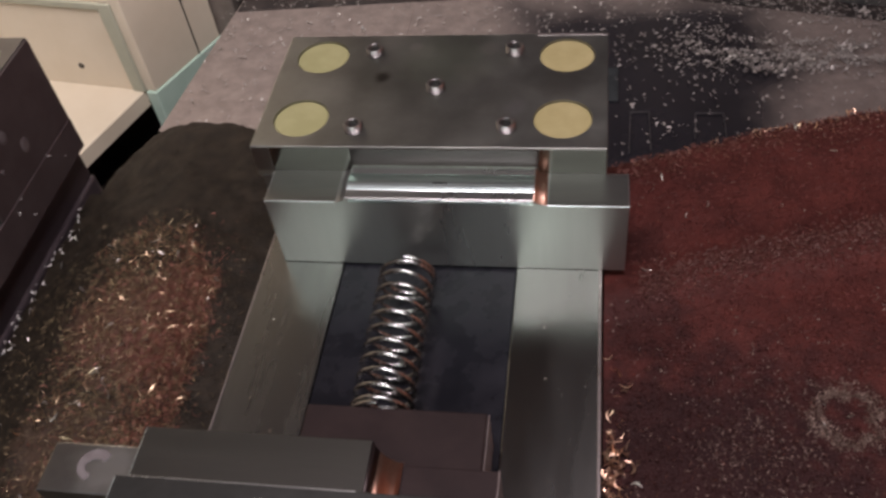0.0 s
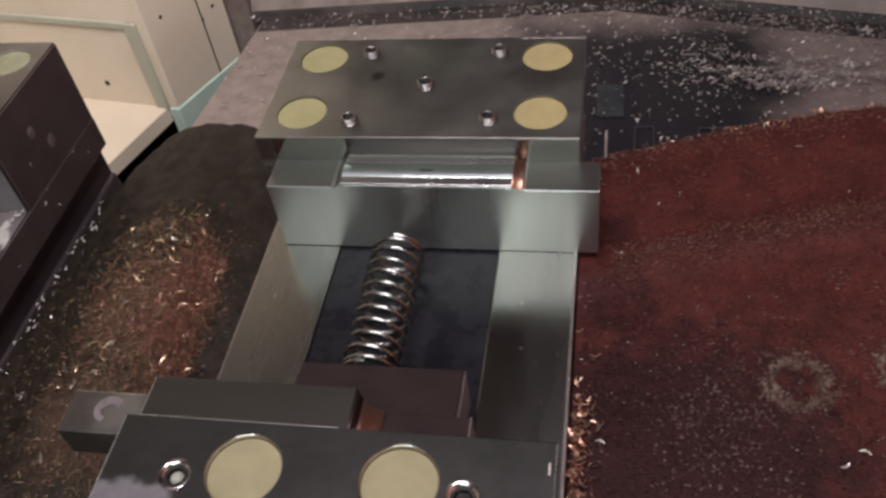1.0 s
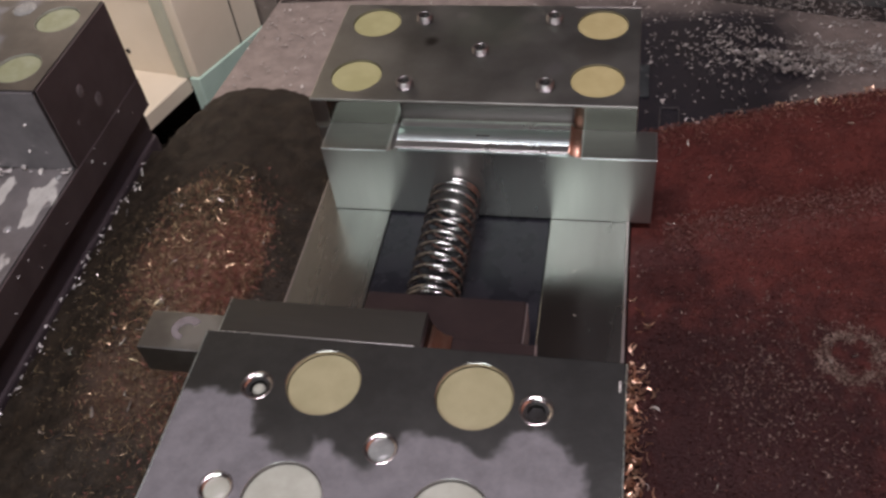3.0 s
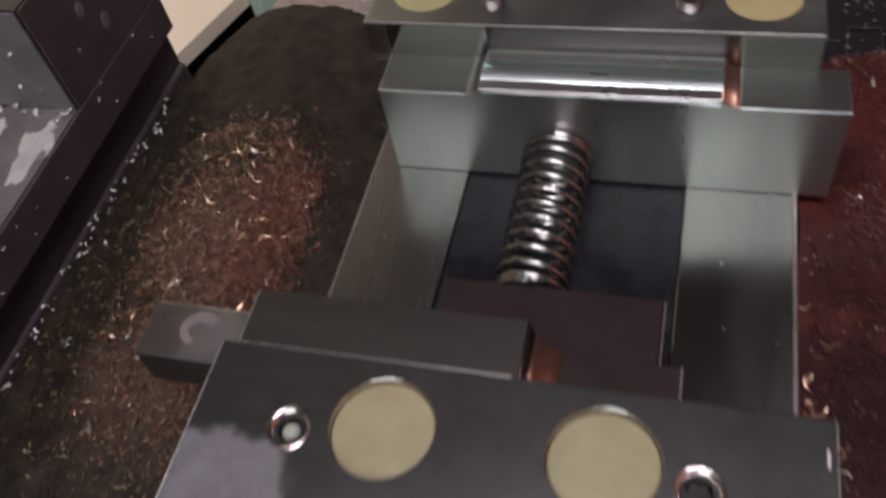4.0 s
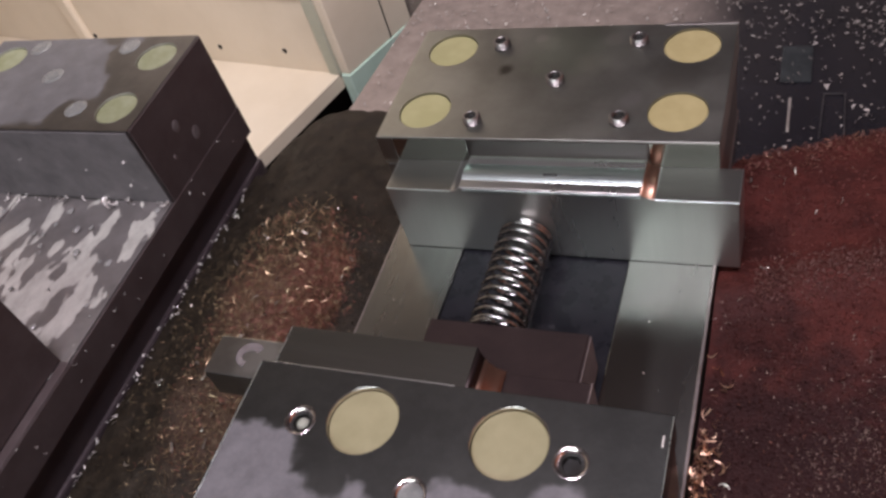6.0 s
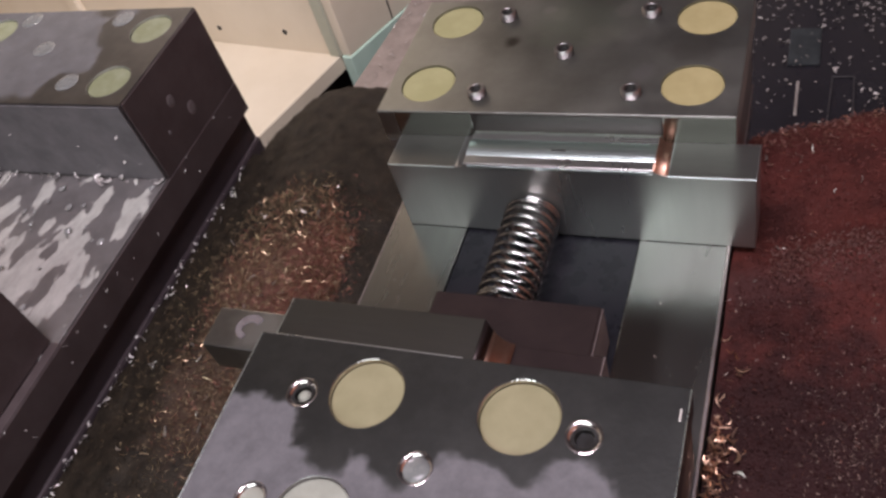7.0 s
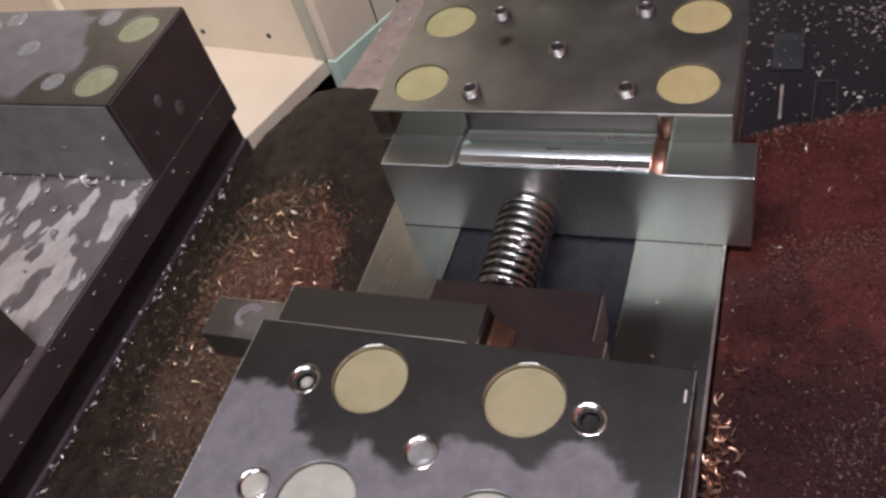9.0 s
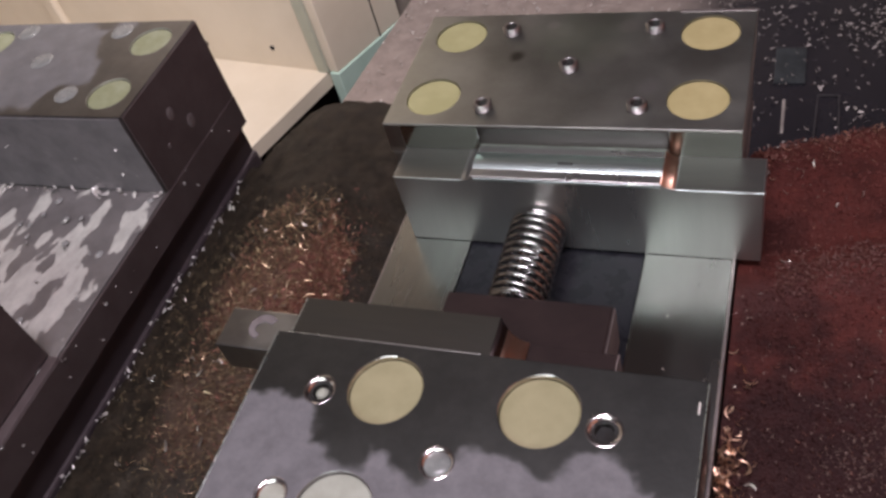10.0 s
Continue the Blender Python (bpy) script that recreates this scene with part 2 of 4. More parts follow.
def spotted(m, spots, z=None):
    """Adds round soft patches (x, y, radius, colour, strength), stains or painted light and shade, to a material, in
    the part's plan.
    """
    nt = m.node_tree
    b = nt.nodes["Principled BSDF"]
    tc = nt.nodes.new("ShaderNodeTexCoord")
    n = nt.nodes.new("ShaderNodeTexNoise")
    n.inputs["Scale"].default_value = 120
    nt.links.new(tc.outputs["Object"], n.inputs["Vector"])
    for x, y, r, colour, strength in spots:
        d = nt.nodes.new("ShaderNodeVectorMath")
        d.operation = "DISTANCE"
        d.inputs[1].default_value = (x, y, z if z is not None else 0.0355 if x < 0 else 0.049)
        nt.links.new(tc.outputs["Object"], d.inputs[0])
        w = nt.nodes.new("ShaderNodeMath")
        w.operation = "MULTIPLY_ADD"
        w.inputs[1].default_value = r * 0.9
        nt.links.new(n.outputs["Fac"], w.inputs[0])
        nt.links.new(d.outputs["Value"], w.inputs[2])
        q = nt.nodes.new("ShaderNodeMapRange")
        q.interpolation_type = "SMOOTHSTEP"
        q.inputs["From Min"].default_value, q.inputs["From Max"].default_value = r * 1.6, r * 0.8
        q.inputs["To Max"].default_value = strength
        nt.links.new(w.outputs[0], q.inputs["Value"])
        mx = nt.nodes.new("ShaderNodeMix")
        mx.data_type = "RGBA"
        nt.links.new(b.inputs["Base Color"].links[0].from_socket, mx.inputs["A"])
        mx.inputs["B"].default_value = (*colour, 1)
        nt.links.new(q.outputs[0], mx.inputs["Factor"])
        nt.links.new(mx.outputs["Result"], b.inputs["Base Color"])
    return m


# Brighter steel for the strips that draw edge glints.
M_EDGE = mat("bright_edge_steel", (0.55, 0.50, 0.48), 0.34, 1.0, (0.36, 0.32, 0.31), 90, rough2=0.5)
M_LEDGE = mat("dull_ground_steel", (0.105, 0.103, 0.092), 0.40, 1.0, (0.085, 0.083, 0.074), 60, rough2=0.5, stretch=(0.1, 1, 1))
M_TOP_FAR = spotted(mat("stained_ground_steel", (0.30, 0.305, 0.28), 0.36, 1.0, (0.44, 0.45, 0.41), 34, rough2=0.46, mix=(0.3, 0.75), bump=0.03, bump_scale=700),
                    [(0.078, 0.062, 0.026, (0.36, 0.41, 0.33), 0.6), (0.090, 0.051, 0.009, (0.50, 0.52, 0.45), 0.5), (0.066, 0.066, 0.007, (0.50, 0.53, 0.46), 0.45), (0.097, 0.068, 0.006, (0.50, 0.50, 0.46), 0.5), (0.062, 0.070, 0.004, (0.55, 0.55, 0.52), 0.5), (0.050, 0.047, 0.0045, (0.07, 0.06, 0.05), 0.8), (0.111, 0.026, 0.006, (0.45, 0.45, 0.44), 0.7), (0.128, 0.040, 0.012, (0.26, 0.25, 0.22), 0.5)])
M_PLATE_SMEAR = spotted(mat("smeared_ground_steel", (0.34, 0.34, 0.32), 0.30, 1.0, (0.24, 0.24, 0.225), 25, rough2=0.36), [(-0.012, 0.009, 0.014, (0.60, 0.62, 0.60), 0.8)])
# Warm patches put the glow of the mound's lit part into its colour.
spotted(M_BROWN, [(-0.070, -0.110, 0.036, (0.075, 0.042, 0.028), 0.6), (-0.064, -0.045, 0.036, (0.115, 0.056, 0.040), 0.85), (-0.050, -0.058, 0.020, (0.13, 0.046, 0.036), 0.7), (-0.049, -0.024, 0.017, (0.13, 0.046, 0.036), 0.7)], z=-0.022)
# Shade beside the rail and over the near bed is painted as dark patches.
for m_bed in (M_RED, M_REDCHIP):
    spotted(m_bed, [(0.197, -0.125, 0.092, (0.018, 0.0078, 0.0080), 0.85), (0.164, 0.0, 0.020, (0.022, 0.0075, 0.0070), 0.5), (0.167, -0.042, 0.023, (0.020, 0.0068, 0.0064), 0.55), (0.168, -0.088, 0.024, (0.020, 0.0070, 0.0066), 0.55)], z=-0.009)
M_TABLE = mat("table_iron", (0.06, 0.05, 0.048), 0.5, 0.3, (0.09, 0.07, 0.06), 30)


# ---- mesh helpers ----
def link_mesh(name, bm, material, smooth=False):
    me = bpy.data.meshes.new(name)
    if smooth:
        for f in bm.faces:
            f.smooth = True
    bm.to_mesh(me)
    bm.free()
    if material:
        me.materials.append(material)
    return new(name, me)


def part(name, bm, material, parent, label="", smooth=False):
    ob = link_mesh(name, bm, material, smooth)
    ob.parent = parent
    return tagged(ob, label)


def box(x0, x1, y0, y1, z0, z1, bevel=0.0006, segments=2):
    bm = bmesh.new()
    bmesh.ops.create_cube(bm, size=1)
    for v in bm.verts:
        v.co = Vector(((x0 + x1) / 2 + v.co.x * (x1 - x0), (y0 + y1) / 2 + v.co.y * (y1 - y0), (z0 + z1) / 2 + v.co.z * (z1 - z0)))
    if bevel:
        bmesh.ops.bevel(bm, geom=bm.edges[:], offset=bevel, segments=segments, affect="EDGES", profile=0.5)
    return bm


def prism(outline, z0, z1, bevel=0.0005):
    """An upright prism over a plan outline."""
    bm = bmesh.new()
    low = [bm.verts.new((x, y, z0)) for x, y in outline]
    face = bm.faces.new(low)
    up = bmesh.ops.extrude_face_region(bm, geom=[face])
    for v in up["geom"]:
        if isinstance(v, bmesh.types.BMVert):
            v.co.z = z1
    bmesh.ops.recalc_face_normals(bm, faces=bm.faces[:])
    if bevel:
        edges = [e for e in bm.edges if abs(e.verts[0].co.z - e.verts[1].co.z) < 1e-7]
        bmesh.ops.bevel(bm, geom=edges, offset=bevel, segments=2, affect="EDGES", profile=0.5)
    return bm


def turned(rings, x=0.0, y=0.0, segments=32, cap=True):
    """A body of revolution about an upright axis: rings of (radius, z) from the top down."""
    bm = bmesh.new()
    loops = []
    for r, z in rings:
        loops.append([bm.verts.new((x + r * math.cos(2 * math.pi * i / segments), y + r * math.sin(2 * math.pi * i / segments), z)) for i in range(segments)])
    for a, b in zip(loops, loops[1:]):
        for i in range(segments):
            bm.faces.new((a[i], a[(i + 1) % segments], b[(i + 1) % segments], b[i]))
    if cap:
        bm.faces.new(loops[0])
        bm.faces.new(loops[-1])
    bmesh.ops.recalc_face_normals(bm, faces=bm.faces[:])
    return bm


def drilled(bm, holes, depth, top):
    """Cuts round holes (x, y, radius) into the top of a body."""
    body = link_mesh("body", bm, None)
    cutter = bmesh.new()
    for x, y, r in holes:
        bmesh.ops.create_cone(cutter, cap_ends=True, segments=40, radius1=r, radius2=r, depth=depth * 2,
                              matrix=Matrix.Translation((x, y, top)))
    cut = link_mesh("cut", cutter, None)
    mod = body.modifiers.new("cut", "BOOLEAN")
    mod.operation, mod.object, mod.solver = "DIFFERENCE", cut, "EXACT"
    bpy.context.view_layer.update()
    me = bpy.data.meshes.new_from_object(body.evaluated_get(bpy.context.evaluated_depsgraph_get()))
    out = bmesh.new()
    out.from_mesh(me)
    for ob in (body, cut):
        old = ob.data
        bpy.data.objects.remove(ob)
        bpy.data.meshes.remove(old)
    bpy.data.meshes.remove(me)
    return out


def thing(name, x, y, z, label, category, group="", kind=""):
    ob = new(name)
    ob.location = (x, y, z)
    ob.empty_display_size = 0.01
    return tagged(ob, label, category, group, kind)


TOP = 0.049          # height of the jaw tops
RAIL = -0.0035       # height of the ground rails
LEDGE = 0.0355       # step on the jaws
PLUG_R, SCREW_R = 0.0123, 0.0042


def fit_plugs(parent, plugs, recess, r=PLUG_R, material=None, rim=None, label="yellow plastic plug in the counterbore"):
    for x, y in plugs:
        z = TOP - recess
        bm = turned([(0.0001, z + 0.00015), (r * 0.6, z + 0.0001), (r - 0.0008, z), (r - 0.00025, z - 0.0004), (r - 0.00015, TOP - 0.006)], x, y, 40)
        p = part("plug", bm, material or M_PLUG, parent, label)
        if rim:
            ring = turned([(r - 0.00005, z - 0.0002), (r - 0.00005, TOP - 0.0002), (r + 0.00025, TOP + 0.00006), (r + 0.0004, TOP - 0.0003)], x, y, 40, cap=False)
            part("rim", ring, rim, p, "bright chamfered rim of the bore")


def filled_of(fill, k):
    return fill[k] if fill else None


def fit_screws(parent, screws, lift=0.0012, r=SCREW_R, fill=None, label="small bright socket screw"):
    for k, (x, y) in enumerate(screws):
        z = TOP + lift
        s = r / 0.0039
        bm = turned([(0.0023 * s, z - 0.003), (0.0023 * s, z), (0.0025 * s, z + 0.0002), (r - 0.0006, z + 0.0002), (r - 0.0001, z - 0.0004),
                     (r - 0.0008, z - 0.0008), (r - 0.0001, z - 0.0012), (r - 0.0008, z - 0.0016), (r - 0.0001, z - 0.0020), (r - 0.0008, z - 0.0024), (r - 0.0001, z - 0.0028), (r - 0.0008, z - 0.0032), (r - 0.0002, TOP - 0.006)], x, y, 20, cap=False)
        screw = part("screw", bm, M_HOLE if lift < 0 and filled_of(fill, k) in (0, 1) else M_CHROME, parent, label)
        filled = filled_of(fill, k)
        if lift < 0:
            ring = turned([(r - 0.0013, z - 0.0012), (r - 0.0010, z + 0.0002), (r - 0.0002, TOP - 0.0004), (r + 0.0006, TOP + 0.00015), (r + 0.0010, TOP - 0.0003)], x, y, 28, cap=False)
            part("rim", ring, M_CONE, screw, "bright countersunk rim", smooth=True)
        if filled in (2, 4):
            dome_cap = turned([(0.0001, z + 0.0008), (r * 0.45, z + 0.0006), (r - 0.0007, z + 0.0003), (r - 0.0004, z - 0.0003)], x, y, 20)
            part("fill", dome_cap, M_POOL if filled == 4 else M_PALE, screw, "coolant residue over the screw", smooth=True)
        elif filled == 3:
            pool = turned([(0.0001, TOP + 0.0006), (r * 1.0, TOP + 0.00055), (r * 1.45, TOP + 0.0003), (r * 1.6, TOP + 0.00005)], x, y, 22)
            part("fill", pool, M_POOL, screw, "pale pool of coolant over the screw")
        elif filled:
            cup = turned([(0.0001, z - 0.0002), (0.0012 * s, z - 0.0004), (0.0018 * s, z - 0.0012), (0.0018 * s, z - 0.004)], x, y, 14)
            part("fill", cup, M_PALE, screw, "white coolant residue in the socket")
        else:
            hexa = turned([(0.00225 * s, z - 0.0016), (0.00225 * s, z - 0.004)], x, y, 6)
            part("socket", hexa, M_HOLE, screw, "dark hexagon socket")


# ---- enclosure of the machine ----
def wall(name, bm, material, label):
    return tagged(link_mesh(name, bm, material), label, name.split("_")[0], kind="structure")


# Roof and side walls lie out of view; added to shape the reflections.
wall("ceiling", box(-2.0, 1.9, -1.02, 2.0, 1.25, 1.30, 0), M_ENCL, "unseen dark sheet roof of the machine")
# Front wall is unseen; its opening was added for the front light.
wall("wall_south_1", box(-2.0, -0.42, -1.02, -0.97, -0.75, 1.25, 0), M_ENCL, "unseen front wall with a made-up opening")
wall("wall_south_2", box(0.32, 1.9, -1.02, -0.97, -0.75, 1.25, 0), M_ENCL, "unseen front wall with a made-up opening")
wall("wall_south_3", box(-0.42, 0.32, -1.02, -0.97, -0.75, 0.50, 0), M_ENCL, "unseen front wall with a made-up opening")
wall("wall_south_4", box(-0.42, 0.32, -1.02, -0.97, 0.94, 1.25, 0), M_ENCL, "unseen front wall with a made-up opening")
wall("wall_east", box(1.85, 1.9, -0.97, 2.0, -0.75, 1.25, 0), M_ENCL, "unseen dark side wall of the machine")
# Unseen panel added to throw orange onto the bed and the steel.
wall("guard_panel", box(0.86, 0.88, -0.80, 0.74, -0.40, 0.75, 0.002), M_ORANGE, "unseen orange panel added as a reflector beside the table")
wall("wall_west", box(-2.0, -1.95, -0.97, 2.0, -0.75, 1.25, 0), M_CREAM, "unseen cream side wall of the machine")
wall("wall_north", box(-1.95, 1.85, 1.95, 2.0, -0.75, 1.25, 0), M_ENCL, "dark painted far wall of the machine")
wall("floor", box(-1.95, 1.85, -0.97, 1.95, -0.76, -0.72, 0), M_TRAY, "dark wet floor of the machine")

# tray with its sloping far sheets
tray = wall("tray_floor", prism([(-0.12, 0.20), (1.6, 0.20), (1.6, 0.60), (0.171, 0.945), (-0.12, 0.925)], -0.47, -0.45, 0), M_TRAYSHEET, "dark wet steel chip tray strewn with chips")
cover = wall("cover_sheet", prism([(-0.432, 0.585), (-0.36, 0.55), (-0.12, 0.50), (-0.12, 0.925), (-0.40, 0.905)], -0.468, -0.4495, 0.0005), M_TRAYSHEET, "grey steel way cover with dried chips")


def sheet_wall(name, a, b, z0, z1, thick, material, label, lean=0.0):
    bm = bmesh.new()
    d = Vector((b[0] - a[0], b[1] - a[1], 0)).normalized()
    n = Vector((-d.y, d.x, 0))
    for s in (0, 1):
        for p in (a, b):
            for z in (z0, z1):
                q = Vector((p[0], p[1], z)) + n * (s * thick + lean * (z - z0))
                bm.verts.new(q)
    bm.verts.ensure_lookup_table()
    for f in ((0, 1, 3, 2), (4, 6, 7, 5), (0, 4, 5, 1), (2, 3, 7, 6), (1, 5, 7, 3), (0, 2, 6, 4)):
        bm.faces.new([bm.verts[i] for i in f])
    bmesh.ops.recalc_face_normals(bm, faces=bm.faces[:])
    return wall(name, bm, material, label)


sheet_wall("back_sheet_1", (-0.42, 0.903), (0.171, 0.946), -0.452, 0.05, 0.01, M_SHEET, "grey steel splash sheet", lean=0.5)
sheet_wall("back_sheet_2", (0.171, 0.946), (1.70, 0.58), -0.452, 0.05, 0.01, M_SHEET, "grey steel splash sheet", lean=0.5)
# Groove at the fold is drawn as flat dark strips, without depth.
sheet_wall("gutter_lip_1", (-0.42, 0.898), (0.170, 0.941), -0.449, -0.438, 0.004, M_GUTTER, "dark strip along the foot of the splash sheet", lean=0.5)
sheet_wall("gutter_lip_2", (0.170, 0.941), (1.60, 0.599), -0.449, -0.438, 0.004, M_GUTTER, "dark strip along the foot of the splash sheet", lean=0.5)
wall("gutter", prism([(-0.40, 0.866), (0.168, 0.906), (1.55, 0.574), (1.55, 0.607), (0.170, 0.940), (-0.40, 0.898)], -0.4495, -0.4480, 0), M_GUTTER, "dark gutter strip along the edge of the tray")

# cream corner of the machine
CX, CY, CZ = -0.568, 0.800, -0.55
U = Vector((-0.988, 0.155, 0))       # along the back panel
V = Vector((0.309, 0.951, 0))        # out from the back panel
SIDE = Vector((0.38, 0.925, 0))      # along the side panel


def cream_point(u, v, z):
    return Vector((CX, CY, 0)) + U * u + (SIDE if v > 0.03 else V) * v + Vector((0, 0, z))


def cream_box(u0, u1, v0, v1, z0, z1, bevel=0.002):
    bm = box(u0, u1, v0, v1, z0, z1, bevel)
    for v in bm.verts:
        v.co = cream_point(*v.co)
    bmesh.ops.recalc_face_normals(bm, faces=bm.faces[:])
    return bm


wall("cream_ledge", cream_box(0.0, 1.4, -0.9, 0.0, CZ - 0.03, CZ), M_CREAM, "cream painted ledge of the machine")
wall("cream_back_panel", cream_box(0.0, 1.4, 0.0, 0.02, CZ - 0.02, 1.2, 0), M_CREAM, "cream painted back panel")
wall("cream_side_panel", cream_box(-0.02, 0.0, 0.0, 0.165, CZ, 1.2), M_CREAM, "cream painted side panel")
wall("green_skirting", cream_box(-0.023, -0.003, -0.004, 0.168, CZ - 0.075, CZ), M_CYAN, "pale green strip under the side panel")

# Shade in the corner and along the rim is painted grey-green.
wall("corner_strip", cream_box(-0.004, 0.018, -0.006, 0.0, CZ, -0.387, 0.002), M_PANEL_SHADE, "grey-green strip for the shade in the corner")
wall("panel_rim", cream_box(0.0, 1.35, -0.005, 0.0, -0.399, -0.387, 0.002), M_PANEL_SHADE, "raised rim of the back panel, shade in its colour")
wall("panel_rim", cream_box(0.60, 0.63, -0.014, 0.0, CZ, 1.2, 0.004), M_CREAM, "raised upright rim of the cream back panel")
wall("panel_seam", cream_box(-0.0205, 0.0006, 0.108, 0.1105, CZ, 1.2, 0), M_HOLE, "thin dark seam in the side panel")
for k, (u, z) in enumerate([(0.105, -0.512), (0.258, -0.518), (0.425, -0.520), (0.595, -0.522), (0.640, -0.522)]):
    c = cream_point(u, -0.0005, z)
    bm = turned([(0.0012, 0.0015), (0.0042, 0.001), (0.005, 0.0), (0.005, -0.003)], 0, 0, 14)
    screw_head = tagged(link_mesh("panel_screw", bm, M_HOLE), "dark rusty screw head in the cream panel", "screw", "panel screws")
    screw_head.matrix_world = Matrix.Translation(c) @ Matrix.Rotation(math.atan2(-V.y, -V.x), 4, "Z") @ Matrix.Rotation(radians(90), 4, "Y")
for v, z in ((0.033, -0.395), (0.110, -0.445), (0.139, -0.436)):
    bm = turned([(0.0008, 0.0012), (0.0024, 0.0008), (0.0030, 0.0), (0.0030, -0.003)], 0, 0, 14)
    screw_head = tagged(link_mesh("panel_screw", bm, M_HOLE), "dark rusty screw head in the cream side panel", "screw", "panel screws")
    screw_head.matrix_world = Matrix.Translation(cream_point(-0.0203, v, z)) @ Matrix.Rotation(math.atan2(-0.38, 0.925), 4, "Z") @ Matrix.Rotation(radians(90), 4, "Y")
wall("corner_post", cream_box(-0.06, 0.0, 0.17, 0.26, CZ - 0.12, 1.2, 0.002), M_SHEET, "grey steel post beside the cream panel")
sheet_wall("sheet_lip", (-0.52, 1.035), (0.171, 1.086), -0.170, -0.150, 0.03, M_SHEET, "folded lip of the splash sheet")

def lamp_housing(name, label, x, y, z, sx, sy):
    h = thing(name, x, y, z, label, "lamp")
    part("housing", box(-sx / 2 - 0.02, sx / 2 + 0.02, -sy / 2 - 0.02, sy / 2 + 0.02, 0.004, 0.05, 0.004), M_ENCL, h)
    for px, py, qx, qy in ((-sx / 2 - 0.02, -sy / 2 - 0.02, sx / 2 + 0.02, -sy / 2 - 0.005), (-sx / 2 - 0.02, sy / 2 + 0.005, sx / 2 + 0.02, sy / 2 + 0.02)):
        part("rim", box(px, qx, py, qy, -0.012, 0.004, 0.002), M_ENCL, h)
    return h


# Housing added round the unseen overhead light; no such fitting is known.
lamp_housing("overhead_light_box", "unseen box added round the overhead light", LAMP[0], LAMP[1], LAMP[2] + 0.004, 0.60, 0.22)

# ---- the table under the vises ----
wall("table", prism([(-0.40, -0.55), (0.70, -0.55), (0.70, 0.05), (0.15, 0.045), (0.0, 0.08), (-0.40, 0.07)], -0.16, -0.075, 0.002), M_TABLE, "dark iron machine table under the vises")
wall("table_pedestal", box(-0.30, 0.35, -0.45, -0.02, -0.72, -0.16, 0.01), M_TABLE, "dark iron pedestal under the table")


# ---- vises ----
def vise_body(x, label, rail, floor, floor_label):
    v = thing("vise_body", x, 0, RAIL, label, "vise", "vises")
    part("rail", box(-0.001, 0.0355, -0.36, 0.082, -0.020, 0.0, 0.0005), rail, v, "ground steel guide rail")
    part("rail", box(0.113, 0.1492, -0.36, 0.082, -0.020, 0.0, 0.0005), rail, v, "ground steel guide rail")
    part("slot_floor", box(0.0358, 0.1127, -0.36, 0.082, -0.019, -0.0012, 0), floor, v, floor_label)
    part("base", box(0.004, 0.146, -0.362, 0.084, -0.0715, -0.046, 0.002), M_BODY, v, "dark cast base")
    part("core", box(0.006, 0.144, -0.361, 0.083, -0.046, -0.020, 0.001), M_BODY, v)
    return v


near_vise = vise_body(0, "steel machine vise body with ground rails", M_RAIL, M_SLOT, "dark plate between the rails")
# Strips brighten the rail edges where the bevels would catch light.
part("bright_edge", box(0.1481, 0.1496, -0.3595, 0.081, -0.0012, 0.0003, 0.0004), M_EDGE, near_vise, "bright strip for the glint along the rail edge")
part("bright_edge", box(-0.0014, -0.0006, -0.3595, 0.081, -0.0008, 0.0002, 0.0002), M_EDGE, near_vise, "bright strip for the glint along the rail edge")
LEFT = -0.2935       # place of the wet vise
left_vise = vise_body(LEFT, "wet steel machine vise body with coolant on the rails", M_WET, M_WET, "wet plate between the rails")
part("side_strip", box(0.1503, 0.1515, -0.359, 0.081, -0.0205, -0.0002, 0.0003), M_SIDE, left_vise, "brown oiled side of the rail")
part("rail_edge", box(0.1454, 0.1512, -0.358, -0.108, 0.0, 0.0007, 0.0002), M_SIDE, left_vise, "brown oiled edge of the rail")


# fixed jaw of the near vise
PLUGS = [(0.0190, 0.0625), (0.1320, 0.0625), (0.0185, 0.0185), (0.1315, 0.0185)]
SCREWS = [(0.0435, 0.0650), (0.1085, 0.0655), (0.0755, 0.0385), (0.0435, 0.0115), (0.1085, 0.0125)]
fixed = thing("fixed_jaw", 0, 0, 0, "dark steel fixed vise jaw with yellow plugs", "vise jaw", "vise jaws")
bm = drilled(box(0, 0.150, 0, 0.079, LEDGE - 0.003, TOP, 0.0004), [(x, y, PLUG_R) for x, y in PLUGS] + [(x, y, SCREW_R) for x, y in SCREWS], 0.006, TOP)
part("upper_block", bm, M_TOP_FAR, fixed)
part("lower_block", box(0.001, 0.149, 0.0, 0.079, RAIL + 0.0002, LEDGE - 0.0032, 0.0004), M_TOP, fixed)


def profile(points, y0, y1, bevel=0.0003):
    """A body with an (x, z) outline, drawn out along y."""
    bm = prism(points, -y1, -y0, bevel)
    for v in bm.verts:
        v.co = Vector((v.co.x, -v.co.z, v.co.y))
    bmesh.ops.recalc_face_normals(bm, faces=bm.faces[:])
    return bm


BAR = 0.0390
rise = BAR - LEDGE
left_fillet = [(0.0390 + 0.0045 * math.sin(radians(a)), LEDGE + rise * (1 - math.cos(radians(a)))) for a in range(0, 91, 15)]
right_fillet = [(0.1265 - 0.0055 * math.sin(radians(a)), LEDGE + rise * (1 - math.cos(radians(a)))) for a in range(0, 91, 15)]
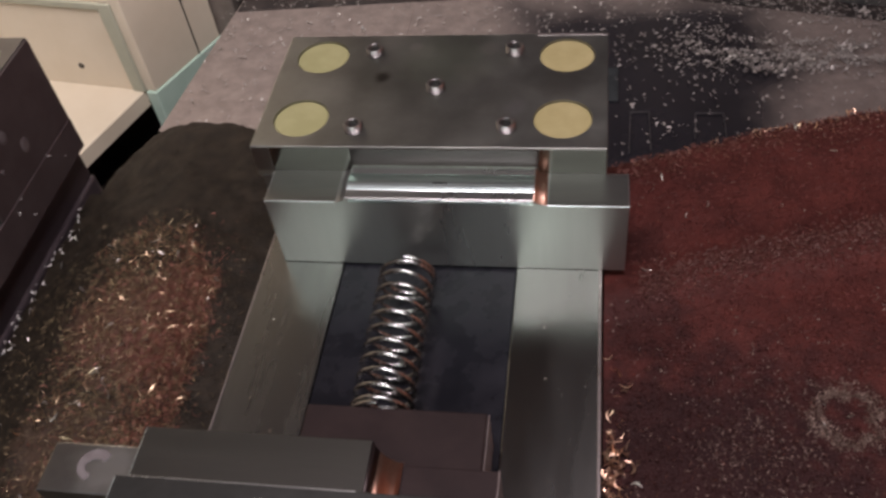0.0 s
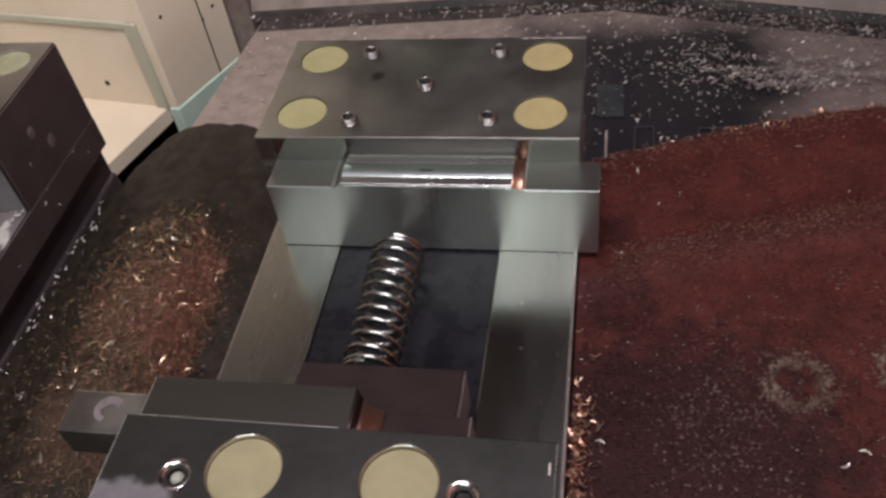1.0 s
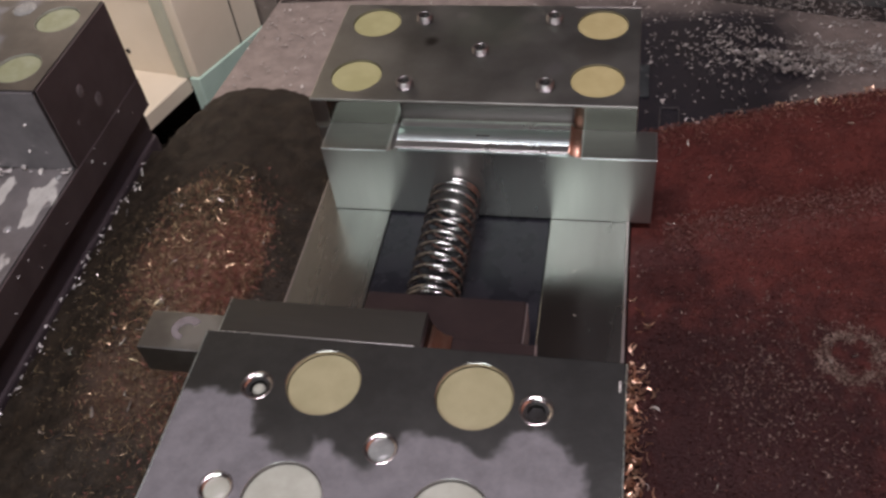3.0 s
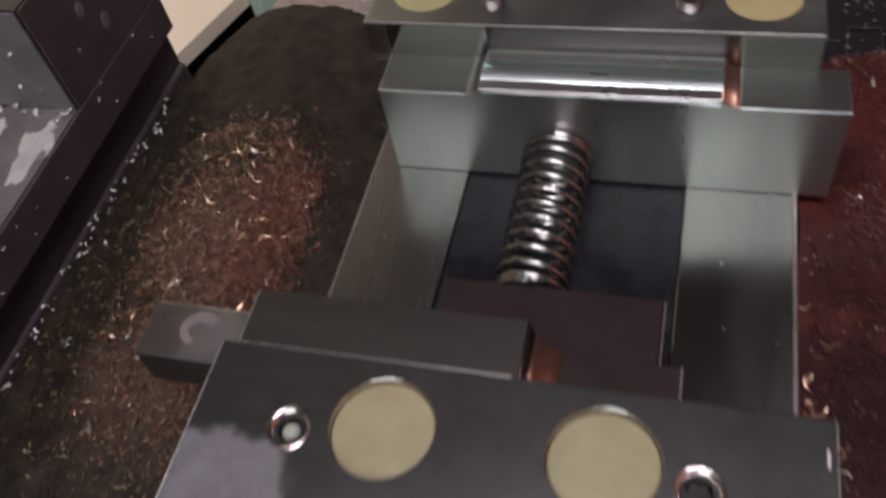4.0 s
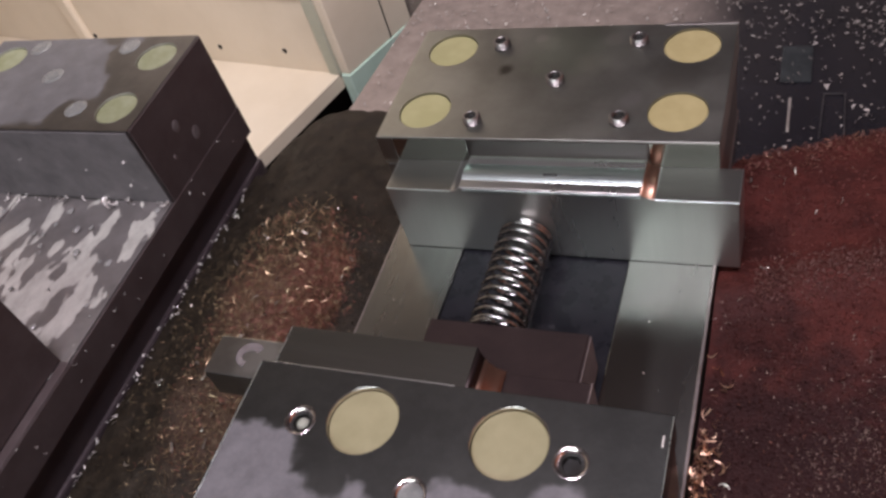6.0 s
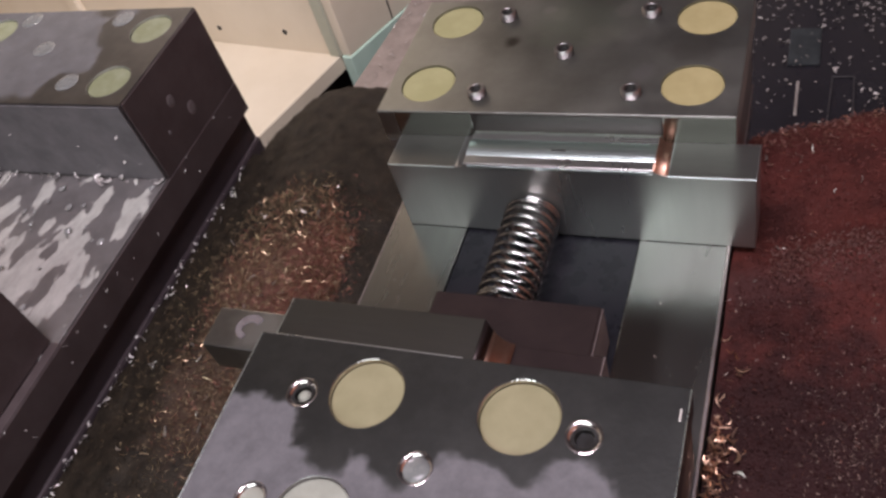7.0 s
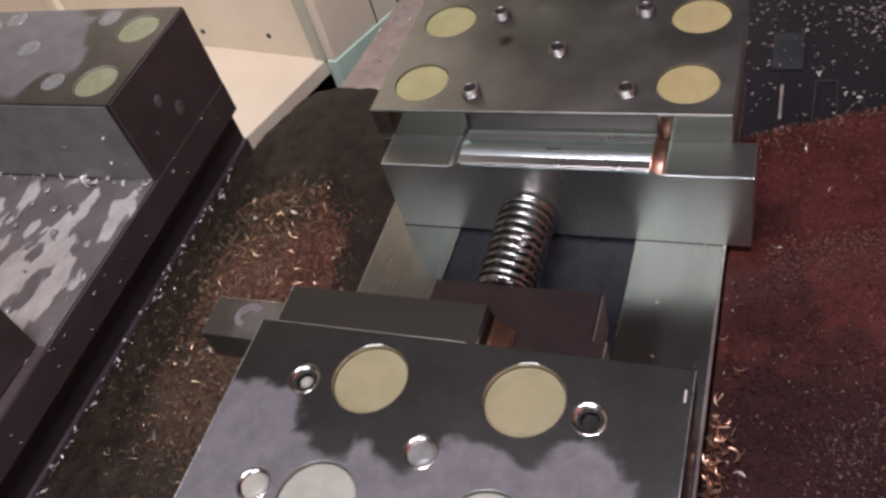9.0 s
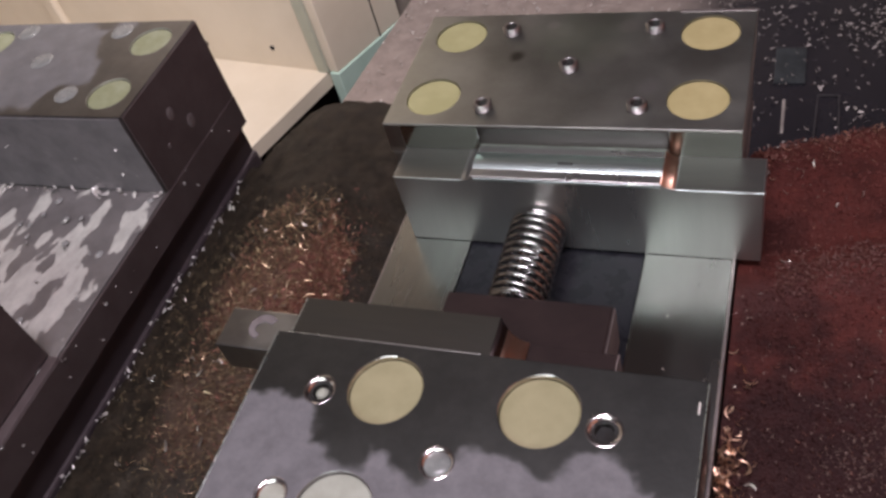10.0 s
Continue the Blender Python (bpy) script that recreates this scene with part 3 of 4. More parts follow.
part("ledge_plate", profile([(0.008, RAIL + 0.0002), (0.159, RAIL + 0.0002), (0.159, LEDGE)] + right_fillet[:-1] + left_fillet[:-1][::-1] + [(0.008, LEDGE)], -0.019, 0.0), M_FACE, fixed, "ground ledge plate with bright edges")
dome = [(-0.0186 + 0.0186 * k / 12, BAR + 0.0002 - 0.0038 * (2 * k / 12 - 1) ** 2) for k in range(13)]
bar = prism([(-0.0186, LEDGE - 0.004), (0.0, LEDGE - 0.004)] + dome[::-1], left_fillet[-2][0], right_fillet[-2][0], 0)
for v in bar.verts:
    v.co = Vector((v.co.z, v.co.x, v.co.y))
bmesh.ops.recalc_face_normals(bar, faces=bar.faces[:])
for x0, x1 in ((0.0084, 0.0388), (0.1271, 0.1586)):
    part("ledge_top", box(x0, x1, -0.0186, -0.0005, LEDGE - 0.0006, LEDGE + 0.0001, 0.00005), M_LEDGETOP, fixed, "lapped top of the ledge")
part("pocket_bar", bar, M_BRIGHT, fixed, "freshly milled bright bar on the ledge")
# Thin highlights on the ledge and bar edges are built as brighter strips.
for x0, x1 in ((0.0083, 0.0388), (0.1270, 0.1587)):
    part("bright_edge", box(x0, x1, -0.01925, -0.0186, LEDGE - 0.0005, LEDGE + 0.00012, 0.0002), M_BRIGHT, fixed, "bright strip for the glint on the ledge edge")
part("bright_edge", box(0.0445, 0.1212, -0.0193, -0.0181, BAR - 0.0034, BAR - 0.0017, 0.0005), M_BRIGHT, fixed, "bright strip for the glint on the bar edge")
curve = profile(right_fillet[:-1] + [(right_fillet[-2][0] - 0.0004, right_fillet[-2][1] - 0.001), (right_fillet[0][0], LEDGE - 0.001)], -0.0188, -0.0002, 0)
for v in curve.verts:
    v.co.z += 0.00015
part("curved_end", curve, M_WARM_END, fixed, "curved end of the bar, orange reflection in its colour", smooth=True)
part("nick", box(0.0795, 0.0855, -0.0112, -0.0104, BAR - 0.0006, BAR + 0.00035, 0.0001), M_HOLE, fixed, "small dark nick in the bar")
part("front_end", box(0.0004, 0.0079, -0.0003, 0.001, LEDGE - 0.0001, TOP - 0.0005, 0.0001), M_TOP, fixed, "dull end of the front face")
for x0, x1 in ((0.0081, 0.0434), (0.1226, 0.1496)):
    part("front_face", box(x0, x1, -0.0004, 0.001, LEDGE - 0.0001, TOP - 0.0005, 0.0001), M_MIRROR, fixed, "lapped front face that mirrors the ledge")
part("bright_edge", box(0.118, 0.1502, 0.0774, 0.0793, TOP - 0.0006, TOP + 0.0002, 0.0003), M_EDGE, fixed, "bright strip along the back edge")
# The face's dark reflection above the bar is painted as this strip.
part("face_strip", box(0.0435, 0.1225, -0.0006, 0.002, BAR + 0.0001, TOP - 0.0004, 0.0002), M_DARKFACE, fixed, "strip above the bar, dark reflection in its colour")
fit_plugs(fixed, PLUGS[0::2], 0.0006, material=M_PLUG_GREEN)
fit_plugs(fixed, PLUGS[1::2], 0.0006)
fit_screws(fixed, SCREWS, 0.0032)

# moving jaw of the near vise: origin at the middle of its front edge line
moving = thing("moving_jaw", 0, -0.155, 0, "dark steel moving vise jaw stained with dried coolant", "vise jaw", "vise jaws")
NPLUGS = [(0.0478, -0.018), (0.1000, -0.018), (0.0455, -0.0615), (0.0985, -0.0615)]
NSCREWS = [(0.0250, -0.0215), (0.1208, -0.0213), (0.0730, -0.0405), (0.0235, -0.0600), (0.1225, -0.0600)]
NR, NS = 0.0130, 0.0052
bm = drilled(box(-0.001, 0.149, -0.079, 0.0, LEDGE - 0.0002, TOP, 0.0004), [(x, y, NR) for x, y in NPLUGS] + [(x, y, NS) for x, y in NSCREWS], 0.006, TOP)
part("upper_block", bm, M_TOP_NEAR, moving)
part("lower_block", box(0.0, 0.148, -0.079, 0.0, RAIL + 0.0008, LEDGE - 0.0002, 0.0004), M_TOP, moving)
part("side_plate", box(-0.0345, -0.0022, -0.001, 0.0168, 0.020, LEDGE, 0.0004), M_PLATE_SMEAR, moving, "overhanging ground plate with a smear")
A_TOP = 0.0395
fillet = [(0.0840 - 0.0080 * math.sin(radians(a)), 0.0255 + (A_TOP - 0.0255) * (1 - math.cos(radians(a)))) for a in range(0, 91, 15)]
part("lower_step", box(0.0805, 0.116, 0.0, 0.0222, RAIL + 0.0008, 0.0245, 0.0005), M_SLIDER, moving, "brown lower step")
# Upper curve borrows the slide block's brown to paint its dark reflection.
part("upper_curve", profile(fillet[4:] + [(0.0758, 0.0330)], 0.0002, 0.0224, 0), M_SLIDER, moving, "upper curve of the ledge end, dark reflection in its colour", smooth=True)
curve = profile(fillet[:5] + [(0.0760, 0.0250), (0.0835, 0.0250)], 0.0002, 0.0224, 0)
part("curved_end", curve, M_WARM_END, moving, "curved end of the ledge, orange reflection in its colour", smooth=True)
part("ledge_plate", profile([(-0.002, RAIL + 0.0008), (0.0800, RAIL + 0.0008), (0.0800, 0.0248), (fillet[-1][0] - 0.0003, 0.0248), (fillet[-1][0] - 0.0003, A_TOP), (-0.002, A_TOP)], 0.0, 0.0225), M_LEDGE, moving, "ground ledge plate with a curved end")
# Bright strips paint the thin highlights on this jaw's edges.
part("bright_edge", box(-0.0008, 0.0760, -0.0003, 0.00012, TOP - 0.0003, TOP + 0.0001, 0.0001), M_FACE, moving, "bright strip along the front edge")
part("bright_edge", box(-0.00115, -0.0007, -0.0785, -0.0006, TOP - 0.0004, TOP + 0.0001, 0.00015), M_BRIGHT, moving, "bright strip along the side edge")
part("bright_edge", box(0.1487, 0.14915, -0.0785, -0.0006, TOP - 0.0004, TOP + 0.0001, 0.00015), M_BRIGHT, moving, "bright strip along the side edge")
part("bright_edge", box(-0.00225, -0.0018, 0.0004, 0.0222, A_TOP - 0.0004, A_TOP + 0.0001, 0.00015), M_BRIGHT, moving, "bright strip along the ledge side")
smear = [(-0.0175 + 0.0060 * math.cos(radians(a)), 0.0092 + 0.0058 * math.sin(radians(a))) for a in range(40, 261, 20)]
inner = [(-0.0172 + 0.0034 * math.cos(radians(a)), 0.0086 + 0.0028 * math.sin(radians(a))) for a in range(260, 39, -20)]
part("smear", prism(smear + inner, LEDGE - 0.0001, LEDGE + 0.00025, 0.0001), M_SPOT, moving, "pale curved smear of coolant")
part("stuck_chip", box(0.1466, 0.1473, -0.0120, -0.0078, TOP - 0.0002, TOP + 0.0007, 0.0003), M_GLINT, moving, "white chip stuck to the top edge")
part("slide_end", box(0.1099, 0.1104, 0.0002, 0.0462, RAIL + 0.001, 0.0192, 0.0002), M_SLIDE_END, moving, "paler end face of the slide block")
part("bright_edge", box(0.1157, 0.1163, 0.0004, 0.0224, 0.0010, 0.0247, 0.0002), M_SLIDE_END, moving, "paler strip at the end of the lower step")
part("slider", box(0.0440, 0.1098, 0.0, 0.0465, RAIL + 0.0003, 0.020, 0.0008), M_SLIDER, moving, "brown oxidised slide block")
# Plug yellow is darkened here because this jaw is lit too strongly.
fit_plugs(moving, NPLUGS[:2], 0.0016, NR, mat("dimmed_yellow_plastic", (0.245, 0.222, 0.122), 0.5, 0.0, (0.29, 0.262, 0.15), 70, bump=0.02), M_CONE, "yellow plug in the counterbore, dimmed in its colour")
fit_plugs(moving, NPLUGS[2:], 0.0010, NR, M_PALE, M_CHROME, "plug covered by a pale coolant film")
fit_screws(moving, NSCREWS, -0.0012, NS - 0.0002, [1, 0, 4, 2, 0])

# jaws of the far vise
FSCREWS = [(0.038, 0.073), (0.107, 0.072), (0.067, 0.046), (0.038, 0.018), (0.104, 0.0175)]
fj = thing("fixed_jaw", LEFT, 0, 0, "wet dark steel fixed vise jaw with green-yellow plugs", "vise jaw", "vise jaws")
bm = drilled(box(0.0, 0.150, 0.0, 0.0815, RAIL + 0.0002, TOP, 0.0004), [(x, y, PLUG_R) for x, y in PLUGS] + [(x, y, SCREW_R) for x, y in FSCREWS], 0.006, TOP)
part("block", bm, M_TOP_LEFT, fj)
part("front_face", box(0.0006, 0.1494, -0.0009, -0.0001, RAIL + 0.0004, TOP - 0.0008, 0.0002), mat("hazy_ground_steel", (0.19, 0.178, 0.184), 0.5, 0.35, (0.135, 0.127, 0.132), 45, rough2=0.6), fj, "dull ground front face")
for y, z, r in ((0.030, 0.026, 0.0030), (0.041, 0.012, 0.0034), (0.018, 0.014, 0.0012)):
    bm = turned([(r * 0.6, 0.0003), (r, 0.0), (r, -0.0004)], 0, 0, 16)
    for v in bm.verts:
        v.co = Vector((0.1512 + v.co.z, y + v.co.x, z + v.co.y * 1.3))
    bmesh.ops.recalc_face_normals(bm, faces=bm.faces[:])
    part("residue_spot", bm, M_SPOT, fj, "pale dried spot on the side face")
part("side_face", box(0.1502, 0.1512, 0.0006, 0.0809, RAIL, TOP - 0.0006, 0.0003), M_SIDE, fj, "brown oiled side face")
fit_plugs(fj, PLUGS, 0.0008, PLUG_R, M_GREENPLUG, M_PALE, "green-yellow plug with a pale rim")
fit_screws(fj, FSCREWS, -0.0006, SCREW_R, [3, 3, 3, 3, 3], "socket screw drowned in pale coolant")
mj = thing("moving_jaw", LEFT, -0.107, 0, "dark steel moving vise jaw", "vise jaw", "vise jaws")
part("block", box(0.0, 0.144, -0.230, 0.0, RAIL + 0.0008, TOP, 0.0004), M_TOP, mj)
part("side_face", box(0.1442, 0.1452, -0.2294, -0.0006, RAIL + 0.0010, TOP - 0.0006, 0.0003), M_SIDE, mj, "brown oiled side face")


# ---- chips ----
def heap(name, label, material, x0, x1, y0, y1, height, step=0.003):
    nx, ny = int((x1 - x0) / step), int((y1 - y0) / step)
    verts, faces = [], []
    for j in range(ny + 1):
        for i in range(nx + 1):
            x, y = x0 + (x1 - x0) * i / nx, y0 + (y1 - y0) * j / ny
            verts.append((x, y, height(x, y)))
    for j in range(ny):
        for i in range(nx):
            a = j * (nx + 1) + i
            faces.append((a, a + 1, a + nx + 2, a + nx + 1))
    me = bpy.data.meshes.new(name)
    me.from_pydata(verts, [], faces)
    me.polygons.foreach_set("use_smooth", [True] * len(faces))
    me.materials.append(material)
    return tagged(new(name, me), label, "metal chips", kind="stuff")


def rough_noise(x, y, f, a):
    return a * noise.fractal(Vector((x * f, y * f, 0.3)), 1.0, 2.0, 4)


def bed_rim(x):
    d = min(x - 0.154, 0.259)
    return 0.052 + 0.44 * d - 0.85 * d * d


def red_height(x, y):
    rim = bed_rim(x)
    drop = max(0.0, y - rim + 0.002 * noise.noise(Vector((x * 90, y * 20, 0))))
    ridge = y - (rim - 0.082)
    return -0.009 + rough_noise(x, y, 26, 0.0009) + 0.0045 * math.exp(-(ridge / 0.011) ** 2) - min(0.11, drop * 5.0)


def brown_height(x, y):
    d = x + 0.085
    rim = 0.112 - min(0.05, (10000 if d < 0 else 3000) * d ** 4)
    drop = max(0.0, y - rim + 0.003 * noise.noise(Vector((x * 80, y * 20, 5))))
    bulge = 0.018 * math.exp(-((x + 0.070) / 0.045) ** 2) * math.exp(-((y + 0.02) / 0.09) ** 2)
    return -0.036 + bulge - 0.010 * max(0.0, (-x - 0.10) / 0.04) + rough_noise(x, y, 45, 0.0020) - min(0.07, drop * 2.5)


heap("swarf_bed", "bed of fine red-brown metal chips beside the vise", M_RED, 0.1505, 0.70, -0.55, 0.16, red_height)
heap("swarf_mound", "mound of golden-brown metal chips between the vises", M_BROWN, -0.140, 0.0, -0.40, 0.125, brown_height, 0.0025)

def chips(name, label, material, count, place, size, curl=2.2, width=0.12, seed=1, slant=40):
    """Loose curled chips, each a short bent ribbon, joined into one body."""
    rnd = random.Random(seed)
    verts, faces = [], []
    for _ in range(count):
        x, y, z = place(rnd)
        length = size * rnd.uniform(0.45, 1.5)
        bend = curl * rnd.uniform(-1, 1)
        m = pose(x, y, z, rnd.uniform(-slant, slant), rnd.uniform(-slant, slant), rnd.uniform(0, 360))
        base = len(verts)
        wide = length * width * rnd.uniform(0.5, 1.2)
        for i in range(5):
            a = bend * (i / 4 - 0.5)
            p = Vector((length * (i / 4 - 0.5), length * bend * 0.18 * (1 - (2 * i / 4 - 1) ** 2), length * 0.25 * math.sin(a)))
            taper = wide * (1.0 if 0 < i < 4 else 0.45)
            tilt = Vector((0, taper * 0.5, taper * 0.35 * math.sin(3 * a + bend)))
            verts.append(tuple(m @ (p - tilt)))
            verts.append(tuple(m @ (p + tilt)))
        for i in range(4):
            b = base + 2 * i
            faces.append((b, b + 1, b + 3, b + 2))
    me = bpy.data.meshes.new(name)
    me.from_pydata(verts, [], faces)
    me.polygons.foreach_set("use_smooth", [True] * len(faces))
    me.materials.append(material)
    return tagged(new(name, me), label, "metal chips", kind="stuff")


def on_mound(x0, x1, y0, y1, lift=0.0008, core=None):
    def place(rnd):
        while True:
            x, y = rnd.uniform(x0, x1), rnd.uniform(y0, y1)
            if core and rnd.random() > core(x, y):
                continue
            return x, y, brown_height(x, y) + lift * rnd.uniform(0.2, 1.6)
    return place


# Golden chips lie densest here, to draw the lit part of the mound.
def gold_zone(x, y):
    edge = -0.033 + 0.004 * noise.noise(Vector((y * 60, 1.0, 0)))
    top = 0.010 - 1.2 * max(0.0, x + 0.055) - 0.5 * max(0.0, -0.075 - x) + 0.005 * noise.noise(Vector((x * 60, 3.0, 0)))
    a = max(0.02, math.exp(-max(0.0, y - top) / 0.006) * math.exp(-max(0.0, x - edge) / 0.0025))
    return a * max(0.10, 1 - max(0.0, -0.072 - x) / 0.035) * max(0.07, 1 + min(0.0, (y + 0.07) / 0.09))


chips("golden_chips", "heap of curled golden metal chips", M_GOLD, 17000, on_mound(-0.132, -0.012, -0.34, 0.03, 0.0017, gold_zone), 0.0017, curl=1.5, width=0.10, seed=2)
chips("pale_curls", "thin bright golden curls on the mound", mat("pale_gold_swarf", (0.66, 0.50, 0.33), 0.32, 0.9, (0.42, 0.28, 0.16), 200), 480, on_mound(-0.120, -0.028, -0.20, 0.03, 0.0022, gold_zone), 0.0048, curl=2.0, width=0.055, seed=25)
chips("rusty_chips", "curled reddish metal chips in the mound", M_RUSTM, 9000, on_mound(-0.100, -0.022, -0.30, 0.03, 0.0017, lambda x, y: gold_zone(x, y) * max(0.12, math.exp(-((x + 0.038) / 0.015) ** 2))), 0.0022, curl=1.5, width=0.09, seed=3)
chips("dull_chips", "dull dark metal chips in the mound", M_BROWN, 6500, on_mound(-0.138, -0.001, -0.38, 0.095, 0.0007), 0.0024, seed=4)
chips("bright_chips", "few bright chips on the mound", M_CHIP, 80, on_mound(-0.135, -0.004, -0.30, 0.03, 0.0022, lambda x, y: 1.0 if gold_zone(x, y) > 0.3 else 0.12), 0.0036, width=0.28, seed=5)
chips("edge_chips", "bright chips along the foot of the vise", M_GLINT, 190, lambda r: (lambda y: (-0.1385 + abs(r.gauss(0, 0.0025)), y, brown_height(-0.135, y) + r.uniform(0.0, 0.004)))(r.uniform(-0.36, 0.05)), 0.0019, width=0.4, seed=6)


def on_bed(x0, x1, y0, y1, lift=0.001, core=None):
    def place(rnd):
        while True:
            x, y = rnd.uniform(x0, x1), rnd.uniform(y0, y1)
            if core and rnd.random() > core(x, y):
                continue
            return x, y, red_height(x, y) + lift * rnd.uniform(0.2, 1.6)
    return place


def ring_zone(cx, cy, r):
    return lambda x, y: math.exp(-((math.hypot(x - cx, y - cy) - r - 0.0022 * noise.noise(Vector((x * 160, y * 160, 1)))) / 0.0032) ** 2) * max(0.1, 0.65 + noise.noise(Vector((x * 240, y * 240, 4))))


chips("red_chips", "fine red-brown chips on the bed", M_RUST, 6000, on_bed(0.152, 0.42, -0.26, 0.13, 0.0010, lambda x, y: 1.0 if y < bed_rim(x) else 0.0), 0.0013, seed=7)
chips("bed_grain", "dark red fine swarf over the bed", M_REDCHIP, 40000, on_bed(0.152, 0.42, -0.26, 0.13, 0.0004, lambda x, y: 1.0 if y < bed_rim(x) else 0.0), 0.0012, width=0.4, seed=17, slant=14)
chips("bed_dust", "fine pale dust over the bed", M_DUSTCHIP, 2600, on_bed(0.152, 0.42, -0.26, 0.12, 0.0005, lambda x, y: (1.0 if y < bed_rim(x) else 0.0) * max(0.0, noise.noise(Vector((x * 55, y * 55, 2))) + 0.12) * (1.0 if y < -0.02 else 0.35)), 0.0009, width=0.3, seed=29, slant=15)
# Extra paler chips brighten the rim where its slope faces the light.
chips("rim_chips", "brown chips along the edge of the bed", mat("rim_swarf", (0.15, 0.058, 0.041), 0.55, 0.4, (0.095, 0.034, 0.025), 150), 3600, on_bed(0.152, 0.42, -0.01, 0.14, 0.0010, lambda x, y: math.exp(-((y - bed_rim(x) + 0.002) / 0.011) ** 2) if y < bed_rim(x) else 0), 0.0013, width=0.3, seed=8, slant=20)
chips("rim_glints", "bright coppery chips on the edge of the bed", M_COPPERCHIP, 170, on_bed(0.16, 0.42, 0.02, 0.14, 0.0016, lambda x, y: math.exp(-((y - bed_rim(x) + 0.003) / 0.004) ** 2) * min(1.0, (x - 0.15) / 0.08) if y < bed_rim(x) else 0), 0.0026, width=0.22, seed=27)
chips("ridge_chips", "dusty chips along the ridge in the bed", mat("pale_red_swarf", (0.098, 0.037, 0.028), 0.6, 0.2, (0.078, 0.026, 0.020), 150), 9000, on_bed(0.165, 0.42, -0.05, 0.09, 0.0009, lambda x, y: math.exp(-((y - bed_rim(x) + 0.082) / 0.008) ** 2)), 0.0010, width=0.4, seed=28, slant=15)
chips("stray_chips", "scattered bright chips on the bed", M_CHIP, 120, on_bed(0.152, 0.40, -0.26, 0.12, 0.0018, lambda x, y: 1.0 if y < bed_rim(x) else 0.0), 0.0032, width=0.16, seed=9)
chips("chip_ring", "ring of pale fine chips round a hole", M_DUSTCHIP, 2600, on_bed(0.21, 0.27, -0.12, -0.05, 0.0008, ring_zone(0.240, -0.082, 0.0115)), 0.0008, width=0.35, seed=10)
chips("chip_ring", "ring of pale fine chips round a hole", M_DUSTCHIP, 2600, on_bed(0.25, 0.33, -0.12, -0.03, 0.0008, ring_zone(0.285, -0.073, 0.0125)), 0.0008, width=0.35, seed=11)
chips("chip_drift", "loose drift of pale chips", M_DUSTCHIP, 1300, on_bed(0.165, 0.27, -0.17, -0.04, 0.0008, lambda x, y: math.exp(-((x - 0.210) / 0.022) ** 2 - ((y + 0.098) / 0.028) ** 2)), 0.0009, width=0.3, seed=12)
chips("rail_chips", "golden chips caught along the rail", M_COPPERCHIP, 900, on_bed(0.1515, 0.165, -0.30, -0.06, 0.003, lambda x, y: math.exp(-((x - 0.152) / 0.005) ** 2) * min(1.0, max(0.03, (-0.085 - y) / 0.03))), 0.0036, width=0.18, seed=13)


chips("rail_edge_chip", "single white chip lying against the rail", M_GLINT, 1, lambda r: (0.1512, -0.0465, RAIL + 0.0006), 0.0030, width=0.25, seed=33)
chips("seam_chips", "bright chips at the foot of the wet jaw", M_GLINT, 34, lambda r: (r.uniform(-0.288, -0.146), r.uniform(-0.007, -0.001), RAIL + r.uniform(0.0008, 0.003)), 0.0036, width=0.5, seed=21)
chips("jaw_chips", "few chips stuck to the wet jaw", M_GLINT, 9, lambda r: (r.uniform(-0.27, -0.15), -0.0004, r.uniform(0.004, 0.035)), 0.0034, width=0.25, seed=22)
chips("side_chips", "few chips stuck to the brown side of the vise", M_GLINT, 18, lambda r: (-0.1416, r.uniform(-0.20, 0.07), RAIL + r.uniform(-0.018, 0.0)), 0.0021, width=0.3, seed=23)
chips("rail_specks", "tiny bright specks on the ground rails", M_CHIP, 18, lambda r: (r.choice((r.uniform(0.002, 0.035), r.uniform(0.116, 0.148))), r.uniform(-0.14, -0.03), RAIL + 0.0004), 0.0009, width=0.5, seed=24)


def droplets():
    rnd = random.Random(31)
    verts, faces = [], []
    for _ in range(42):
        x, y, r = rnd.uniform(-0.287, -0.147), rnd.uniform(-0.12, -0.006), rnd.uniform(0.0006, 0.0021)
        base, n = len(verts), 10
        for ring, (a, h) in enumerate(((1.0, 0.0), (0.86, 0.17), (0.5, 0.27))):
            for k in range(n):
                q = 2 * math.pi * k / n
                verts.append((x + r * a * math.cos(q), y + r * 1.25 * a * math.sin(q), RAIL + 0.0002 + r * h))
        verts.append((x, y, RAIL + 0.0002 + r * 0.30))
        for ring in range(2):
            for k in range(n):
                faces.append((base + ring * n + k, base + ring * n + (k + 1) % n, base + (ring + 1) * n + (k + 1) % n, base + (ring + 1) * n + k))
        for k in range(n):
            faces.append((base + 2 * n + k, base + 2 * n + (k + 1) % n, base + 3 * n))
    me = bpy.data.meshes.new("droplets")
    me.from_pydata(verts, [], faces)
    me.polygons.foreach_set("use_smooth", [True] * len(faces))
    me.materials.append(mat("milky_drops", (0.30, 0.30, 0.29), 0.06, 0.0, (0.22, 0.22, 0.21), 200, coat=1.0))
    return tagged(new("coolant_droplets", me), "milky coolant droplets on the wet rails", "coolant drops", kind="stuff")


droplets()


def streak(name, label, x0, x1, y0, y1, material):
    return tagged(link_mesh(name, box(x0, x1, y0, y1, -0.4495, -0.4465, 0.001), material), label, "scrap")


# Reflections in the wet tray are built as a pale strip and plate.
streak("tray_mark", "pale strip standing in for a reflection in the wet tray", 0.158, 0.1615, 0.555, 0.615, M_PALECHIP)
